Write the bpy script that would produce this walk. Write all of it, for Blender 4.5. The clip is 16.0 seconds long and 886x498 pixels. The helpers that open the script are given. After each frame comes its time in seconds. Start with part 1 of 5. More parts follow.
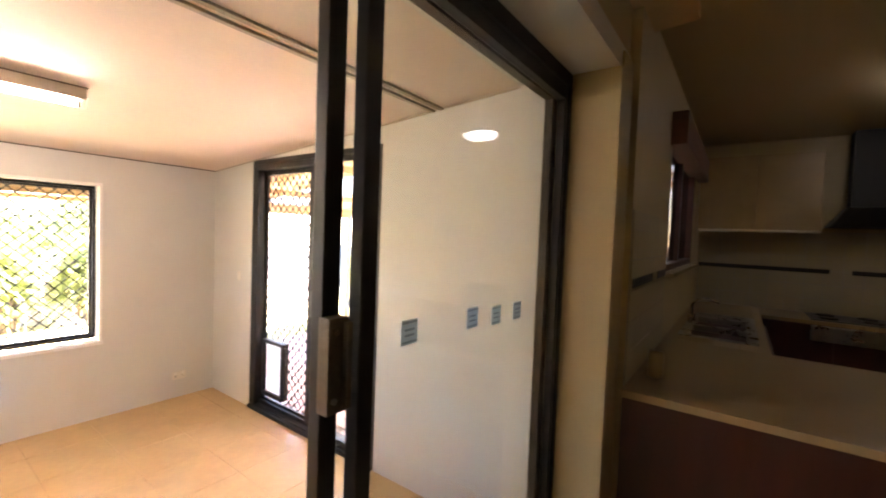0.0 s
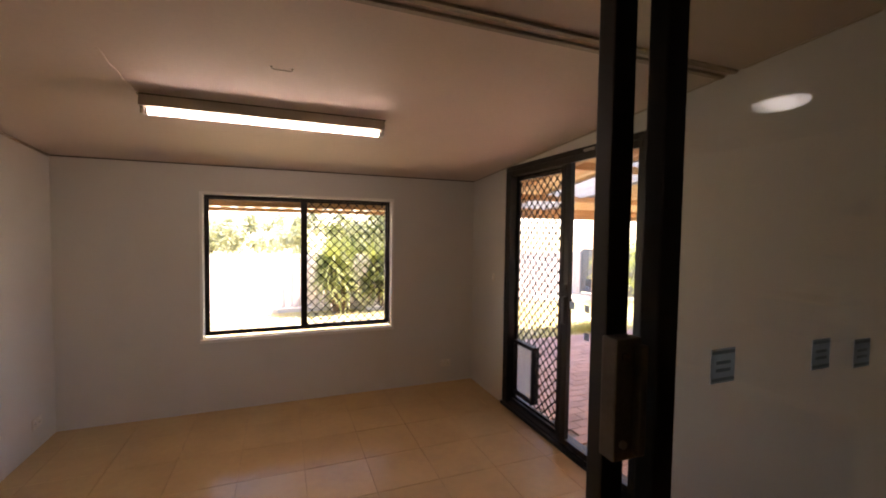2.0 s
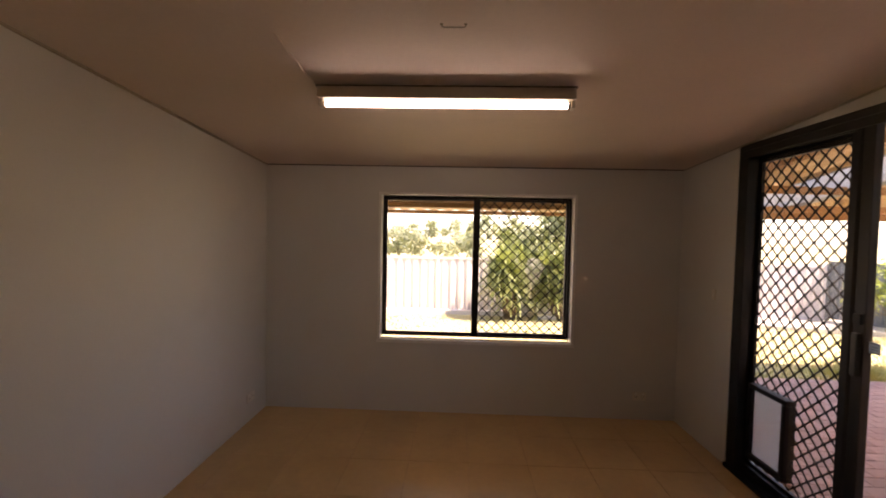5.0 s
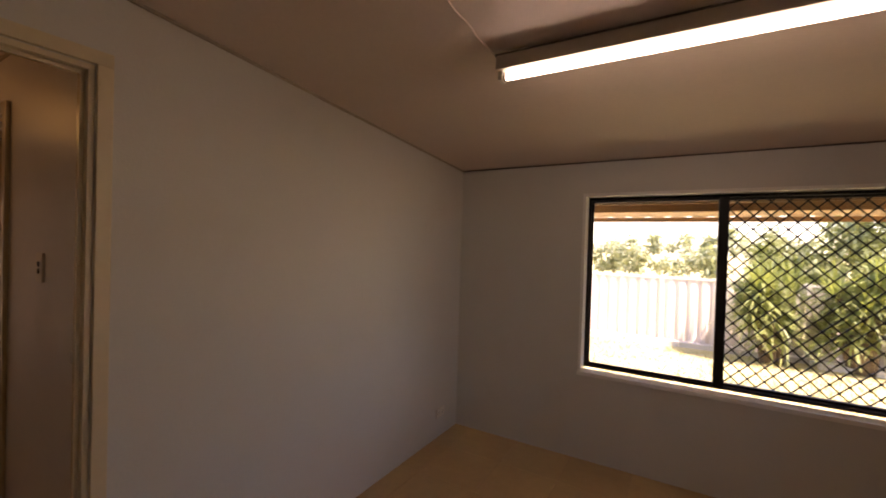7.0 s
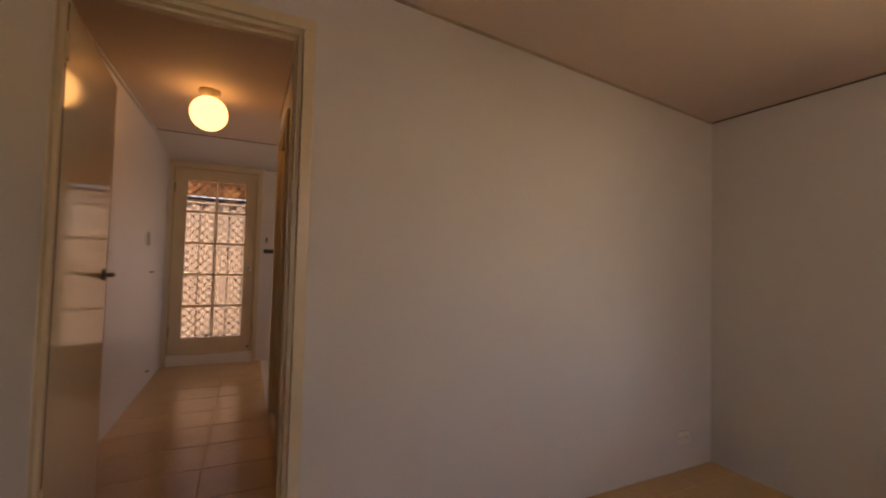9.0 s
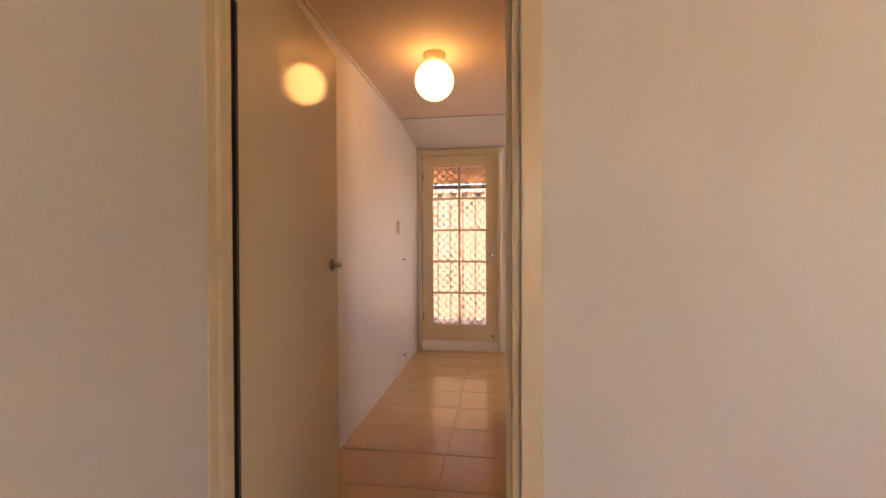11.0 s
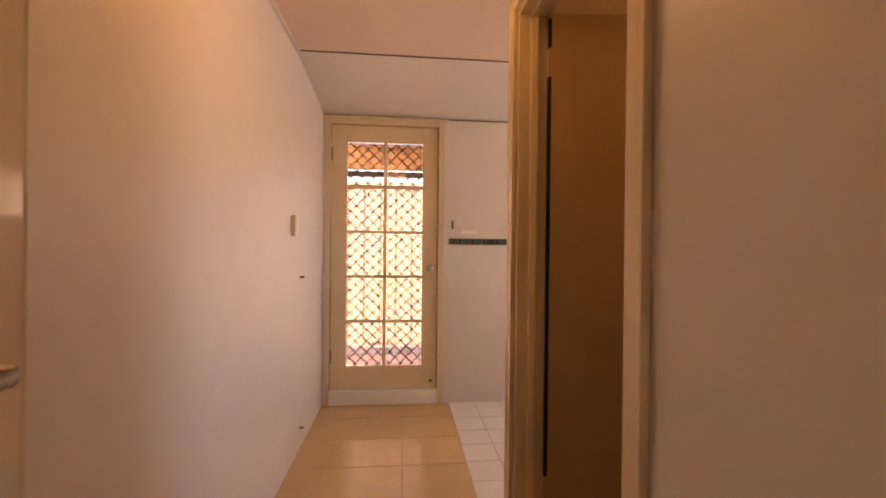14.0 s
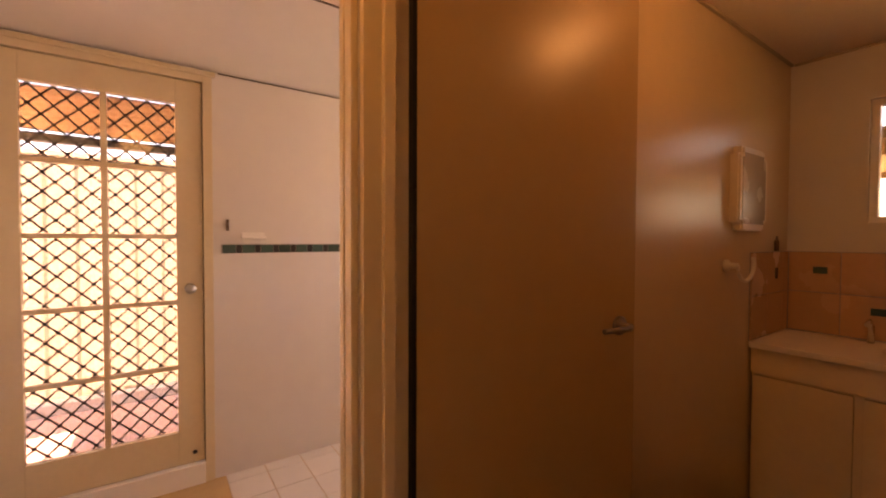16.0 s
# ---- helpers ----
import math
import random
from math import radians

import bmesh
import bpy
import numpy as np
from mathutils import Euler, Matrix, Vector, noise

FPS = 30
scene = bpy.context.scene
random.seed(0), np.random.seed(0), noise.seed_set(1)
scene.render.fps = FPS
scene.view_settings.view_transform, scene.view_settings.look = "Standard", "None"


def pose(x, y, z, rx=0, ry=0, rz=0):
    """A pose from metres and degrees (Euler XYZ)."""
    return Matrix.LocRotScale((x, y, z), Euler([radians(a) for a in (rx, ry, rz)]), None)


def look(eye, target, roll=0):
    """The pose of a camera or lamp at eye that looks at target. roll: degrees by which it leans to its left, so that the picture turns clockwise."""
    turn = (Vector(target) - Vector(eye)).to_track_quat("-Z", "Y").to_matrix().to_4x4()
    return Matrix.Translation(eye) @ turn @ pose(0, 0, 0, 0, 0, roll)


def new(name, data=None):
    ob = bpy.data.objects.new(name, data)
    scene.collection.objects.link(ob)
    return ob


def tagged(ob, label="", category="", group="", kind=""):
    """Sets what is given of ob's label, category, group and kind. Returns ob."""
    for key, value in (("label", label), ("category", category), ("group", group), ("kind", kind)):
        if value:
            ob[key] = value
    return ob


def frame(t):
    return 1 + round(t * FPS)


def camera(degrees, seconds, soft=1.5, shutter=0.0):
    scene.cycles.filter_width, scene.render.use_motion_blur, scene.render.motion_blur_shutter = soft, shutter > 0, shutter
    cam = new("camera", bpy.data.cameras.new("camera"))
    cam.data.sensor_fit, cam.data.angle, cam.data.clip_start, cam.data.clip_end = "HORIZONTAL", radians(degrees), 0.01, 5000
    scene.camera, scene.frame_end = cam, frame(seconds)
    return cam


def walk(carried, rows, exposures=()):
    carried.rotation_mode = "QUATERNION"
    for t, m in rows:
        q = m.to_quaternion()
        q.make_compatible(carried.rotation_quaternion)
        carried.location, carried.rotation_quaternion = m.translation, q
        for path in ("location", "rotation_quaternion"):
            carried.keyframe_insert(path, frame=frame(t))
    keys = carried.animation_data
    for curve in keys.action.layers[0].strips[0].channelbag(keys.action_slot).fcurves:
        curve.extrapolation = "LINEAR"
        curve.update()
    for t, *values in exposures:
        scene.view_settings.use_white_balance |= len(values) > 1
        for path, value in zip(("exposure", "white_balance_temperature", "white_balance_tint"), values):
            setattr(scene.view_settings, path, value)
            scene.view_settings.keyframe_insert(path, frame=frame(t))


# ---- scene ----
cam = camera(94.2, 16.0, soft=1.9, shutter=0.25)
PATH = [
    (0, (-1.93, -4.123, 1.596), (-0.311, -2.952, 1.519), 2.2),
    (0.5, (-1.976, -4.067, 1.594), (-0.579, -2.638, 1.516), 1.5),
    (1, (-1.975, -4.008, 1.588), (-0.823, -2.374, 1.512), 1.2),
    (1.5, (-1.935, -3.974, 1.587), (-1.027, -2.193, 1.522), 1.4),
    (2, (-1.891, -3.956, 1.583), (-1.163, -2.096, 1.494), 0.8),
    (2.5, (-1.857, -3.921, 1.572), (-1.241, -2.021, 1.468), 1.0),
    (3, (-1.849, -3.866, 1.557), (-1.313, -1.944, 1.421), 2.1),
    (3.5, (-1.836, -3.767, 1.568), (-1.513, -1.795, 1.468), 1.7),
    (4, (-1.829, -3.685, 1.57), (-1.682, -1.692, 1.489), 0.6),
    (4.2, (-1.828, -3.641, 1.567), (-1.725, -1.645, 1.488), 0.6),
    (6.3, (-1.917, -3.218, 1.498), (-2.567, -1.327, 1.47), 1.2),
    (6.5, (-1.914, -3.154, 1.495), (-2.698, -1.314, 1.509), 1.2),
    (7, (-1.88, -3.02, 1.503), (-2.906, -1.303, 1.476), 1.7),
    (7.5, (-1.772, -2.865, 1.412), (-3.13, -1.397, 1.374), 1.7),
    (8, (-1.759, -2.759, 1.35), (-3.308, -1.493, 1.364), 2.9),
    (8.5, (-1.788, -2.683, 1.272), (-3.39, -1.486, 1.229), 1.9),
    (9, (-1.901, -2.627, 1.176), (-3.707, -1.77, 1.245), 1.5),
    (9.5, (-2.048, -2.551, 1.155), (-3.988, -2.065, 1.128), 0.6),
    (10, (-2.237, -2.474, 1.171), (-4.237, -2.521, 1.191), 2.8),
    (10.2, (-2.323, -2.463, 1.168), (-4.317, -2.618, 1.174), 1.1),
    (12.3, (-3.135, -2.653, 1.163), (-5.105, -2.999, 1.143), 0.3),
    (12.5, (-3.218, -2.672, 1.156), (-5.197, -2.960, 1.125), -0.2),
    (13, (-3.469, -2.749, 1.171), (-5.469, -2.775, 1.18), -0.4),
    (13.5, (-3.675, -2.793, 1.161), (-5.672, -2.701, 1.097), -0.2),
    (14, (-3.924, -2.816, 1.212), (-5.914, -2.622, 1.205), 0.6),
    (14.5, (-4.152, -2.811, 1.283), (-6.122, -2.477, 1.191), 1.9),
    (15, (-4.332, -2.802, 1.305), (-6.249, -2.232, 1.288), 1.7),
    (15.5, (-4.471, -2.815, 1.333), (-6.228, -1.86, 1.326), -0.1),
    (16, (-4.577, -2.747, 1.317), (-6.22, -1.608, 1.27), 0.2),
]
EXPO = [(0.0, 5.52, 6700, 25), (0.5, 5.15, 6700, 27), (1.0, 4.5, 6850, 29), (1.5, 3.55, 7000, 31), (2.0, 2.9, 7200, 34), (2.5, 2.65, 7350, 35), (3.5, 2.25, 7450, 35), (4.2, 2.15, 7550, 35), (7.0, 2.2, 7700, 36), (8.5, 2.45, 7800, 36), (9.0, 2.75, 7850, 37), (9.5, 2.97, 7350, 37), (10.0, 3.38, 7100, 37), (12.5, 4.35, 8800, 39), (13.5, 4.28, 8600, 40), (14.5, 4.15, 8200, 42), (15.0, 4.07, 8300, 43), (16.0, 4.25, 9600, 49)]
walk(cam, [(t, look(eye, target, roll)) for t, eye, target, roll in PATH], EXPO)

# ---- world and sun ----
world = bpy.data.worlds.new("sky")
scene.world = world
world.use_nodes = True
wn = world.node_tree.nodes
sky = wn.new("ShaderNodeTexSky")
sky.sky_type = "NISHITA"
sky.sun_disc = False
sky.sun_elevation = radians(56)
sky.sun_rotation = radians(110)
sky.air_density, sky.dust_density = 1.0, 0.5
wn["Background"].inputs["Strength"].default_value = 0.15
world.node_tree.links.new(sky.outputs["Color"], wn["Background"].inputs["Color"])
sun_data = bpy.data.lights.new("sun", "SUN")
sun_data.energy, sun_data.angle, sun_data.color = 5.0, radians(0.5), (1.0, 0.95, 0.87)
sun_ob = new("sun", sun_data)
sun_az, sun_el = radians(110), radians(56)
sun_dir = Vector((math.sin(sun_az) * math.cos(sun_el), math.cos(sun_az) * math.cos(sun_el), math.sin(sun_el)))
sun_ob.matrix_world = look(sun_dir * 30, (0, 0, 0))
FLUORO, GLOBE, OYSTER, BULB = 3.0, 0.53, 0.4, 4.8
# added area lamp in an unseen laundry window's opening, to brighten laundry and hall end
day_data = bpy.data.lights.new("laundry_fill_light", "AREA")
day_data.shape, day_data.size, day_data.size_y, day_data.energy, day_data.color = "RECTANGLE", 1.0, 0.7, 0.7, (1.0, 0.98, 0.95)
day_ob = new("laundry_fill_light", day_data)
day_ob.matrix_world = look((-6.3, 0.02, 1.55), (-6.3, -1.0, 1.45))

# ---- materials ----
def mat(name, color, rough=0.5, metal=0.0, vary=0.12, scale=3.0, fine=60.0, bump=0.15, dirt=None, dirt_amount=0.0, piece=0.0, island=False, coat=0.0, stretch=(1, 1, 1)):
    """A surface with variation at two scales, fine relief and, where asked, stains and piece-to-piece change."""
    m = bpy.data.materials.new(name)
    m.use_nodes = True
    n, l = m.node_tree.nodes, m.node_tree.links
    b = n["Principled BSDF"]
    b.inputs["Roughness"].default_value, b.inputs["Metallic"].default_value = rough, metal
    b.inputs["Coat Weight"].default_value = coat
    mp = n.new("ShaderNodeMapping")
    mp.inputs["Scale"].default_value = stretch
    geo = n.new("ShaderNodeNewGeometry")
    l.new(geo.outputs["Position"], mp.inputs["Vector"])
    big, small = n.new("ShaderNodeTexNoise"), n.new("ShaderNodeTexNoise")
    for t, s, d in ((big, scale, 4.0), (small, fine, 3.0)):
        t.inputs["Scale"].default_value, t.inputs["Detail"].default_value = s, d
        l.new(mp.outputs["Vector"], t.inputs["Vector"])
    add = n.new("ShaderNodeMath")
    add.operation = "MULTIPLY_ADD"
    add.inputs[1].default_value = 0.4
    l.new(small.outputs["Fac"], add.inputs[0])
    l.new(big.outputs["Fac"], add.inputs[2])
    src = add.outputs[0]
    if piece:
        if island:
            rnd = geo.outputs["Random Per Island"]
        else:
            rnd = n.new("ShaderNodeObjectInfo").outputs["Random"]
        pa = n.new("ShaderNodeMath")
        pa.operation = "MULTIPLY_ADD"
        pa.inputs[1].default_value = piece
        l.new(rnd, pa.inputs[0])
        l.new(src, pa.inputs[2])
        src = pa.outputs[0]
    rm = n.new("ShaderNodeMapRange")
    rm.inputs["From Min"].default_value, rm.inputs["From Max"].default_value = 0.35, 1.05 + piece
    rm.inputs["To Min"].default_value, rm.inputs["To Max"].default_value = 1 - vary, 1 + vary
    l.new(src, rm.inputs["Value"])
    mul = n.new("ShaderNodeVectorMath")
    mul.operation = "SCALE"
    mul.inputs[0].default_value = color
    l.new(rm.outputs["Result"], mul.inputs["Scale"])
    out = mul.outputs[0]
    if dirt:
        dn = n.new("ShaderNodeTexNoise")
        dn.inputs["Scale"].default_value, dn.inputs["Detail"].default_value = scale * 2.3, 6.0
        l.new(mp.outputs["Vector"], dn.inputs["Vector"])
        dr = n.new("ShaderNodeMapRange")
        dr.inputs["From Min"].default_value, dr.inputs["From Max"].default_value = 0.55, 0.75
        dr.inputs["To Max"].default_value = dirt_amount
        l.new(dn.outputs["Fac"], dr.inputs["Value"])
        mx = n.new("ShaderNodeMix")
        mx.data_type = "RGBA"
        l.new(dr.outputs["Result"], mx.inputs["Factor"])
        l.new(out, mx.inputs["A"])
        mx.inputs["B"].default_value = (*dirt, 1)
        out = mx.outputs["Result"]
    l.new(out, b.inputs["Base Color"])
    if bump:
        bp = n.new("ShaderNodeBump")
        bp.inputs["Strength"].default_value, bp.inputs["Distance"].default_value = bump, 0.004
        l.new(small.outputs["Fac"], bp.inputs["Height"])
        l.new(bp.outputs["Normal"], b.inputs["Normal"])
    rr = n.new("ShaderNodeMapRange")
    rr.inputs["To Min"].default_value, rr.inputs["To Max"].default_value = max(rough - min(0.08, rough * 0.3), 0.02), min(rough + min(0.1, rough * 0.4), 1)
    l.new(big.outputs["Fac"], rr.inputs["Value"])
    l.new(rr.outputs["Result"], b.inputs["Roughness"])
    return m


def glow(name, color, strength):
    m = bpy.data.materials.new(name)
    m.use_nodes = True
    b = m.node_tree.nodes["Principled BSDF"]
    b.inputs["Base Color"].default_value = (0.85, 0.83, 0.78, 1)
    b.inputs["Emission Color"].default_value, b.inputs["Emission Strength"].default_value = (*color, 1), strength
    return m


def glass(name, tint=(0.95, 0.97, 0.96), rough=0.0):
    """Thin window glass: clear, with a real mirror sheen that grows at a slant."""
    m = bpy.data.materials.new(name)
    m.use_nodes = True
    n, l = m.node_tree.nodes, m.node_tree.links
    n.remove(n["Principled BSDF"])
    tr, gl, fr, mx = n.new("ShaderNodeBsdfTransparent"), n.new("ShaderNodeBsdfGlossy"), n.new("ShaderNodeLayerWeight"), n.new("ShaderNodeMixShader")
    tr.inputs["Color"].default_value = (*tint, 1)
    gl.inputs["Roughness"].default_value = rough
    po, ma = n.new("ShaderNodeMath"), n.new("ShaderNodeMath")
    po.operation, ma.operation = "POWER", "MULTIPLY_ADD"
    po.inputs[1].default_value, ma.inputs[1].default_value, ma.inputs[2].default_value = 4.0, 0.5, 0.03
    l.new(fr.outputs["Facing"], po.inputs[0])
    l.new(po.outputs[0], ma.inputs[0])
    l.new(ma.outputs[0], mx.inputs["Fac"])
    l.new(tr.outputs["BSDF"], mx.inputs[1])
    l.new(gl.outputs["BSDF"], mx.inputs[2])
    l.new(mx.outputs["Shader"], n["Material Output"].inputs["Surface"])
    return m


def leafy(name, color, piece=0.6, through_light=0.3, through_color=None):
    m = mat(name, color, 0.45, vary=0.45, scale=4, fine=30, bump=0, piece=piece, island=True)
    n, l = m.node_tree.nodes, m.node_tree.links
    b = n["Principled BSDF"]
    tl, mx = n.new("ShaderNodeBsdfTranslucent"), n.new("ShaderNodeMixShader")
    tl.inputs["Color"].default_value = (*(through_color or (color[0] * 1.6, color[1] * 1.6, color[2] * 0.8)), 1)
    mx.inputs["Fac"].default_value = through_light
    l.new(b.outputs["BSDF"], mx.inputs[1])
    l.new(tl.outputs["BSDF"], mx.inputs[2])
    l.new(mx.outputs["Shader"], n["Material Output"].inputs["Surface"])
    return m


M_WALL = mat("white_wall_paint", (0.67, 0.65, 0.61), 0.5, vary=0.05, scale=1.2, fine=90, bump=0.2, dirt=(0.57, 0.53, 0.47), dirt_amount=0.25)
M_HALLWALL = mat("satin_wall_paint", (0.70, 0.67, 0.64), 0.36, vary=0.05, scale=0.9, fine=14, bump=0.18, dirt=(0.62, 0.57, 0.52), dirt_amount=0.1)
M_CEIL = mat("ceiling_board_paint", (0.74, 0.61, 0.52), 0.7, vary=0.07, scale=1.0, fine=50, bump=0.15, dirt=(0.58, 0.5, 0.42), dirt_amount=0.22)
M_STRIP = mat("aged_cover_strip", (0.42, 0.35, 0.27), 0.6, vary=0.2, scale=5, fine=80)
# dark colour for joints and for shadow lines drawn as thin bars
M_GAP = mat("dark_joint_shade", (0.12, 0.09, 0.07), 0.9, vary=0.3, scale=8)
M_TILE = mat("cream_floor_tile", (0.64, 0.44, 0.22), 0.2, vary=0.14, scale=2.2, fine=22, bump=0.06, dirt=(0.5, 0.36, 0.2), dirt_amount=0.35, piece=0.12)
M_GROUT = mat("sandy_grout", (0.55, 0.38, 0.2), 0.9, vary=0.2, scale=6, fine=120)
M_WTILE = mat("white_glazed_tile", (0.74, 0.72, 0.69), 0.22, vary=0.06, scale=3, fine=30, bump=0.05, piece=0.2)
M_WGROUT = mat("grey_grout", (0.36, 0.33, 0.3), 0.9, vary=0.2, scale=9)
M_GREEN = mat("dark_green_border_tile", (0.05, 0.10, 0.085), 0.2, vary=0.5, scale=9, bump=0.05, piece=0.9)
M_BRONZE = mat("dark_bronze_aluminium", (0.011, 0.0075, 0.006), 0.48, metal=0.2, vary=0.25, scale=6, fine=120, bump=0.08)
M_BRASSY = mat("worn_handle_metal", (0.33, 0.28, 0.2), 0.4, metal=0.7, vary=0.25, scale=20)
M_PULL = mat("worn_bronze_pull", (0.15, 0.12, 0.09), 0.45, metal=0.5, vary=0.35, scale=14, fine=90)
M_STEEL = mat("brushed_steel", (0.42, 0.40, 0.37), 0.28, metal=1.0, vary=0.15, scale=15, fine=200)
M_LEVER = mat("dull_lever_metal", (0.24, 0.215, 0.19), 0.3, metal=1.0, vary=0.2, scale=25, fine=200)
M_CHROME = mat("chrome", (0.75, 0.73, 0.7), 0.1, metal=1.0, vary=0.05, scale=10, bump=0)
M_WHITE = mat("white_gloss_trim", (0.85, 0.83, 0.8), 0.3, vary=0.05, scale=5, fine=60, bump=0.06)
M_CREAM = mat("cream_gloss_enamel", (0.72, 0.61, 0.42), 0.22, vary=0.07, scale=2.5, fine=40, bump=0.05, dirt=(0.58, 0.46, 0.3), dirt_amount=0.2)
M_LEAF = mat("cream_gloss_door_face", (0.70, 0.58, 0.39), 0.09, vary=0.05, scale=1.6, fine=18, bump=0.03)
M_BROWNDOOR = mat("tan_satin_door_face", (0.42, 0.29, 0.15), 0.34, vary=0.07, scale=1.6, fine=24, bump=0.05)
M_PLASTIC = mat("ivory_plastic", (0.75, 0.70, 0.62), 0.35, vary=0.04, scale=12, bump=0)
M_BLACK = mat("black_rocker_plastic", (0.02, 0.017, 0.015), 0.35, vary=0.2, scale=20, bump=0)
# near-black stand-in for the shade inside the hinge gaps
M_HINGESHADE = mat("black_hinge_gap_shade", (0.006, 0.005, 0.005), 0.95, vary=0.2, scale=20, bump=0)
# white pan darkened in colour, since the tube leaves its sides in shade
M_BATTEN = mat("shaded_white_batten", (0.5, 0.43, 0.34), 0.4, vary=0.08, scale=6, fine=50, bump=0.03)
M_STICK = leafy("faded_blue_sticker", (0.46, 0.55, 0.62), 0.1, 0.7, (0.5, 0.6, 0.68))
M_STICKLINE = mat("sticker_print", (0.26, 0.32, 0.38), 0.6, vary=0.2, scale=30, bump=0)
M_RED = mat("red_brown_timber_panel", (0.05, 0.011, 0.006), 0.38, vary=0.3, scale=2, fine=25, bump=0.1, stretch=(6, 6, 1))
M_LAMIN = mat("speckled_cream_laminate", (0.37, 0.25, 0.12), 0.35, vary=0.12, scale=6, fine=160, bump=0.03)
M_TIMBER = mat("stained_window_timber", (0.09, 0.032, 0.017), 0.45, vary=0.3, scale=3, fine=40, stretch=(1, 1, 7))
M_KTILE = mat("kitchen_wall_tile", (0.42, 0.345, 0.22), 0.55, vary=0.08, scale=3, fine=30, bump=0.05, piece=0.2)
M_PEACH = mat("peach_bathroom_tile", (0.56, 0.36, 0.22), 0.25, vary=0.1, scale=5, fine=40, bump=0.05, piece=0.25)
# brown made dark so the floor holds the low room's dimness
M_BATHFLOOR = mat("dimmed_bathroom_floor_tile", (0.13, 0.085, 0.055), 0.35, vary=0.2, scale=4, fine=40, bump=0.05, piece=0.3)
M_BATHWALL = mat("bathroom_satin_paint", (0.58, 0.46, 0.31), 0.3, vary=0.06, scale=1.2, fine=16, bump=0.2)
# cream darkened in colour to carry the kitchen's dimmer light
M_KWALL = mat("dimmed_kitchen_cream", (0.46, 0.35, 0.19), 0.5, vary=0.06, scale=1.2, fine=60, bump=0.1)
M_FLAP = leafy("translucent_white_flap", (0.7, 0.69, 0.68), 0.05, 0.7, (0.85, 0.85, 0.85))
M_GLASS = glass("clear_glass")
M_TINT = glass("grey_tinted_glass", (0.97, 0.97, 0.96))
# tint added to hold back daylight entering through the back door
M_DIMPANE = glass("dimming_door_glass", (0.52, 0.49, 0.46))
# strong tint added so less window light reaches the kitchen
M_DIMKITCHEN = glass("dimming_kitchen_glass", (0.19, 0.175, 0.16))
M_FROST = glass("frosted_glass", (0.55, 0.52, 0.46), 0.3)
M_CABFACE = mat("dull_beige_plastic", (0.36, 0.31, 0.24), 0.25, vary=0.06, scale=6, bump=0.03)
M_TUBE = glow("fluorescent_tube_light", (1.0, 0.93, 0.78), FLUORO)
M_GLOBE = glow("warm_globe_light", (1.0, 0.56, 0.17), GLOBE)
M_BULB = glow("warm_bulb_light", (1.0, 0.53, 0.18), BULB)
M_OYSTER = glow("oyster_light", (0.95, 1.0, 0.95), OYSTER)
M_PAVER = mat("red_clay_paver", (0.54, 0.36, 0.30), 0.8, vary=0.3, scale=3, fine=60, bump=0.3, piece=0.6)
M_PAVERJ = mat("red_clay_paver_far", (0.54, 0.36, 0.30), 0.8, vary=0.3, scale=3, fine=60, bump=0.3, piece=0.6, island=True)
M_SAND = mat("paving_sand", (0.27, 0.20, 0.15), 0.95, vary=0.25, scale=5, fine=120)
M_GRASS = mat("dry_lawn", (0.50, 0.42, 0.22), 0.9, vary=0.45, scale=0.8, fine=35, bump=0.6, dirt=(0.42, 0.36, 0.16), dirt_amount=0.5)
M_BLADE = leafy("grass_blades", (0.46, 0.42, 0.19))
M_PINE = mat("weathered_pine", (0.45, 0.26, 0.12), 0.7, vary=0.25, scale=3, fine=50, stretch=(1, 1, 0.3))
M_IRON = mat("corrugated_sheet_tan", (0.64, 0.44, 0.25), 0.5, metal=0.0, vary=0.12, scale=2, fine=30, dirt=(0.34, 0.21, 0.12), dirt_amount=0.3)
M_CLEARROOF = leafy("translucent_roof_sheet", (0.45, 0.47, 0.5), 0.1, 0.55, (0.44, 0.47, 0.51))
M_FENCEP = mat("pale_pink_fence_sheet", (0.71, 0.63, 0.59), 0.5, vary=0.08, scale=1.2, fine=20, bump=0.05)
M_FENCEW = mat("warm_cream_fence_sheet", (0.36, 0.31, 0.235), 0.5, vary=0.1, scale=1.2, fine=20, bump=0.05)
M_FENCEG = mat("slate_grey_fence_sheet", (0.13, 0.145, 0.155), 0.5, vary=0.12, scale=1.2, fine=20, bump=0.05)
M_MULCH = mat("pale_garden_mulch", (0.5, 0.44, 0.36), 0.95, vary=0.3, scale=6, fine=70, bump=0.6)
M_LIMESTONE = mat("pale_kerb_stone", (0.62, 0.57, 0.5), 0.85, vary=0.15, scale=6, fine=60)
M_BARK = mat("grey_brown_bark", (0.16, 0.115, 0.08), 0.9, vary=0.35, scale=6, fine=50, bump=0.7)
M_YUCCA = leafy("yucca_leaf_green", (0.24, 0.27, 0.11))
M_LEAFY = leafy("shrub_leaf_green", (0.145, 0.17, 0.06))
M_AIRY = leafy("light_airy_leaf_green", (0.25, 0.29, 0.09), 0.6, 0.45)
M_GUM = leafy("gum_leaf_olive", (0.19, 0.21, 0.10))
# distance haze is mixed into this paler leaf colour
M_FAR = leafy("haze_painted_foliage", (0.27, 0.29, 0.2))
M_YELLOW = leafy("yellow_green_leaf", (0.34, 0.30, 0.03))
M_HOOK = mat("brown_hook_metal", (0.16, 0.10, 0.06), 0.5, metal=0.5, vary=0.2, scale=30, bump=0)


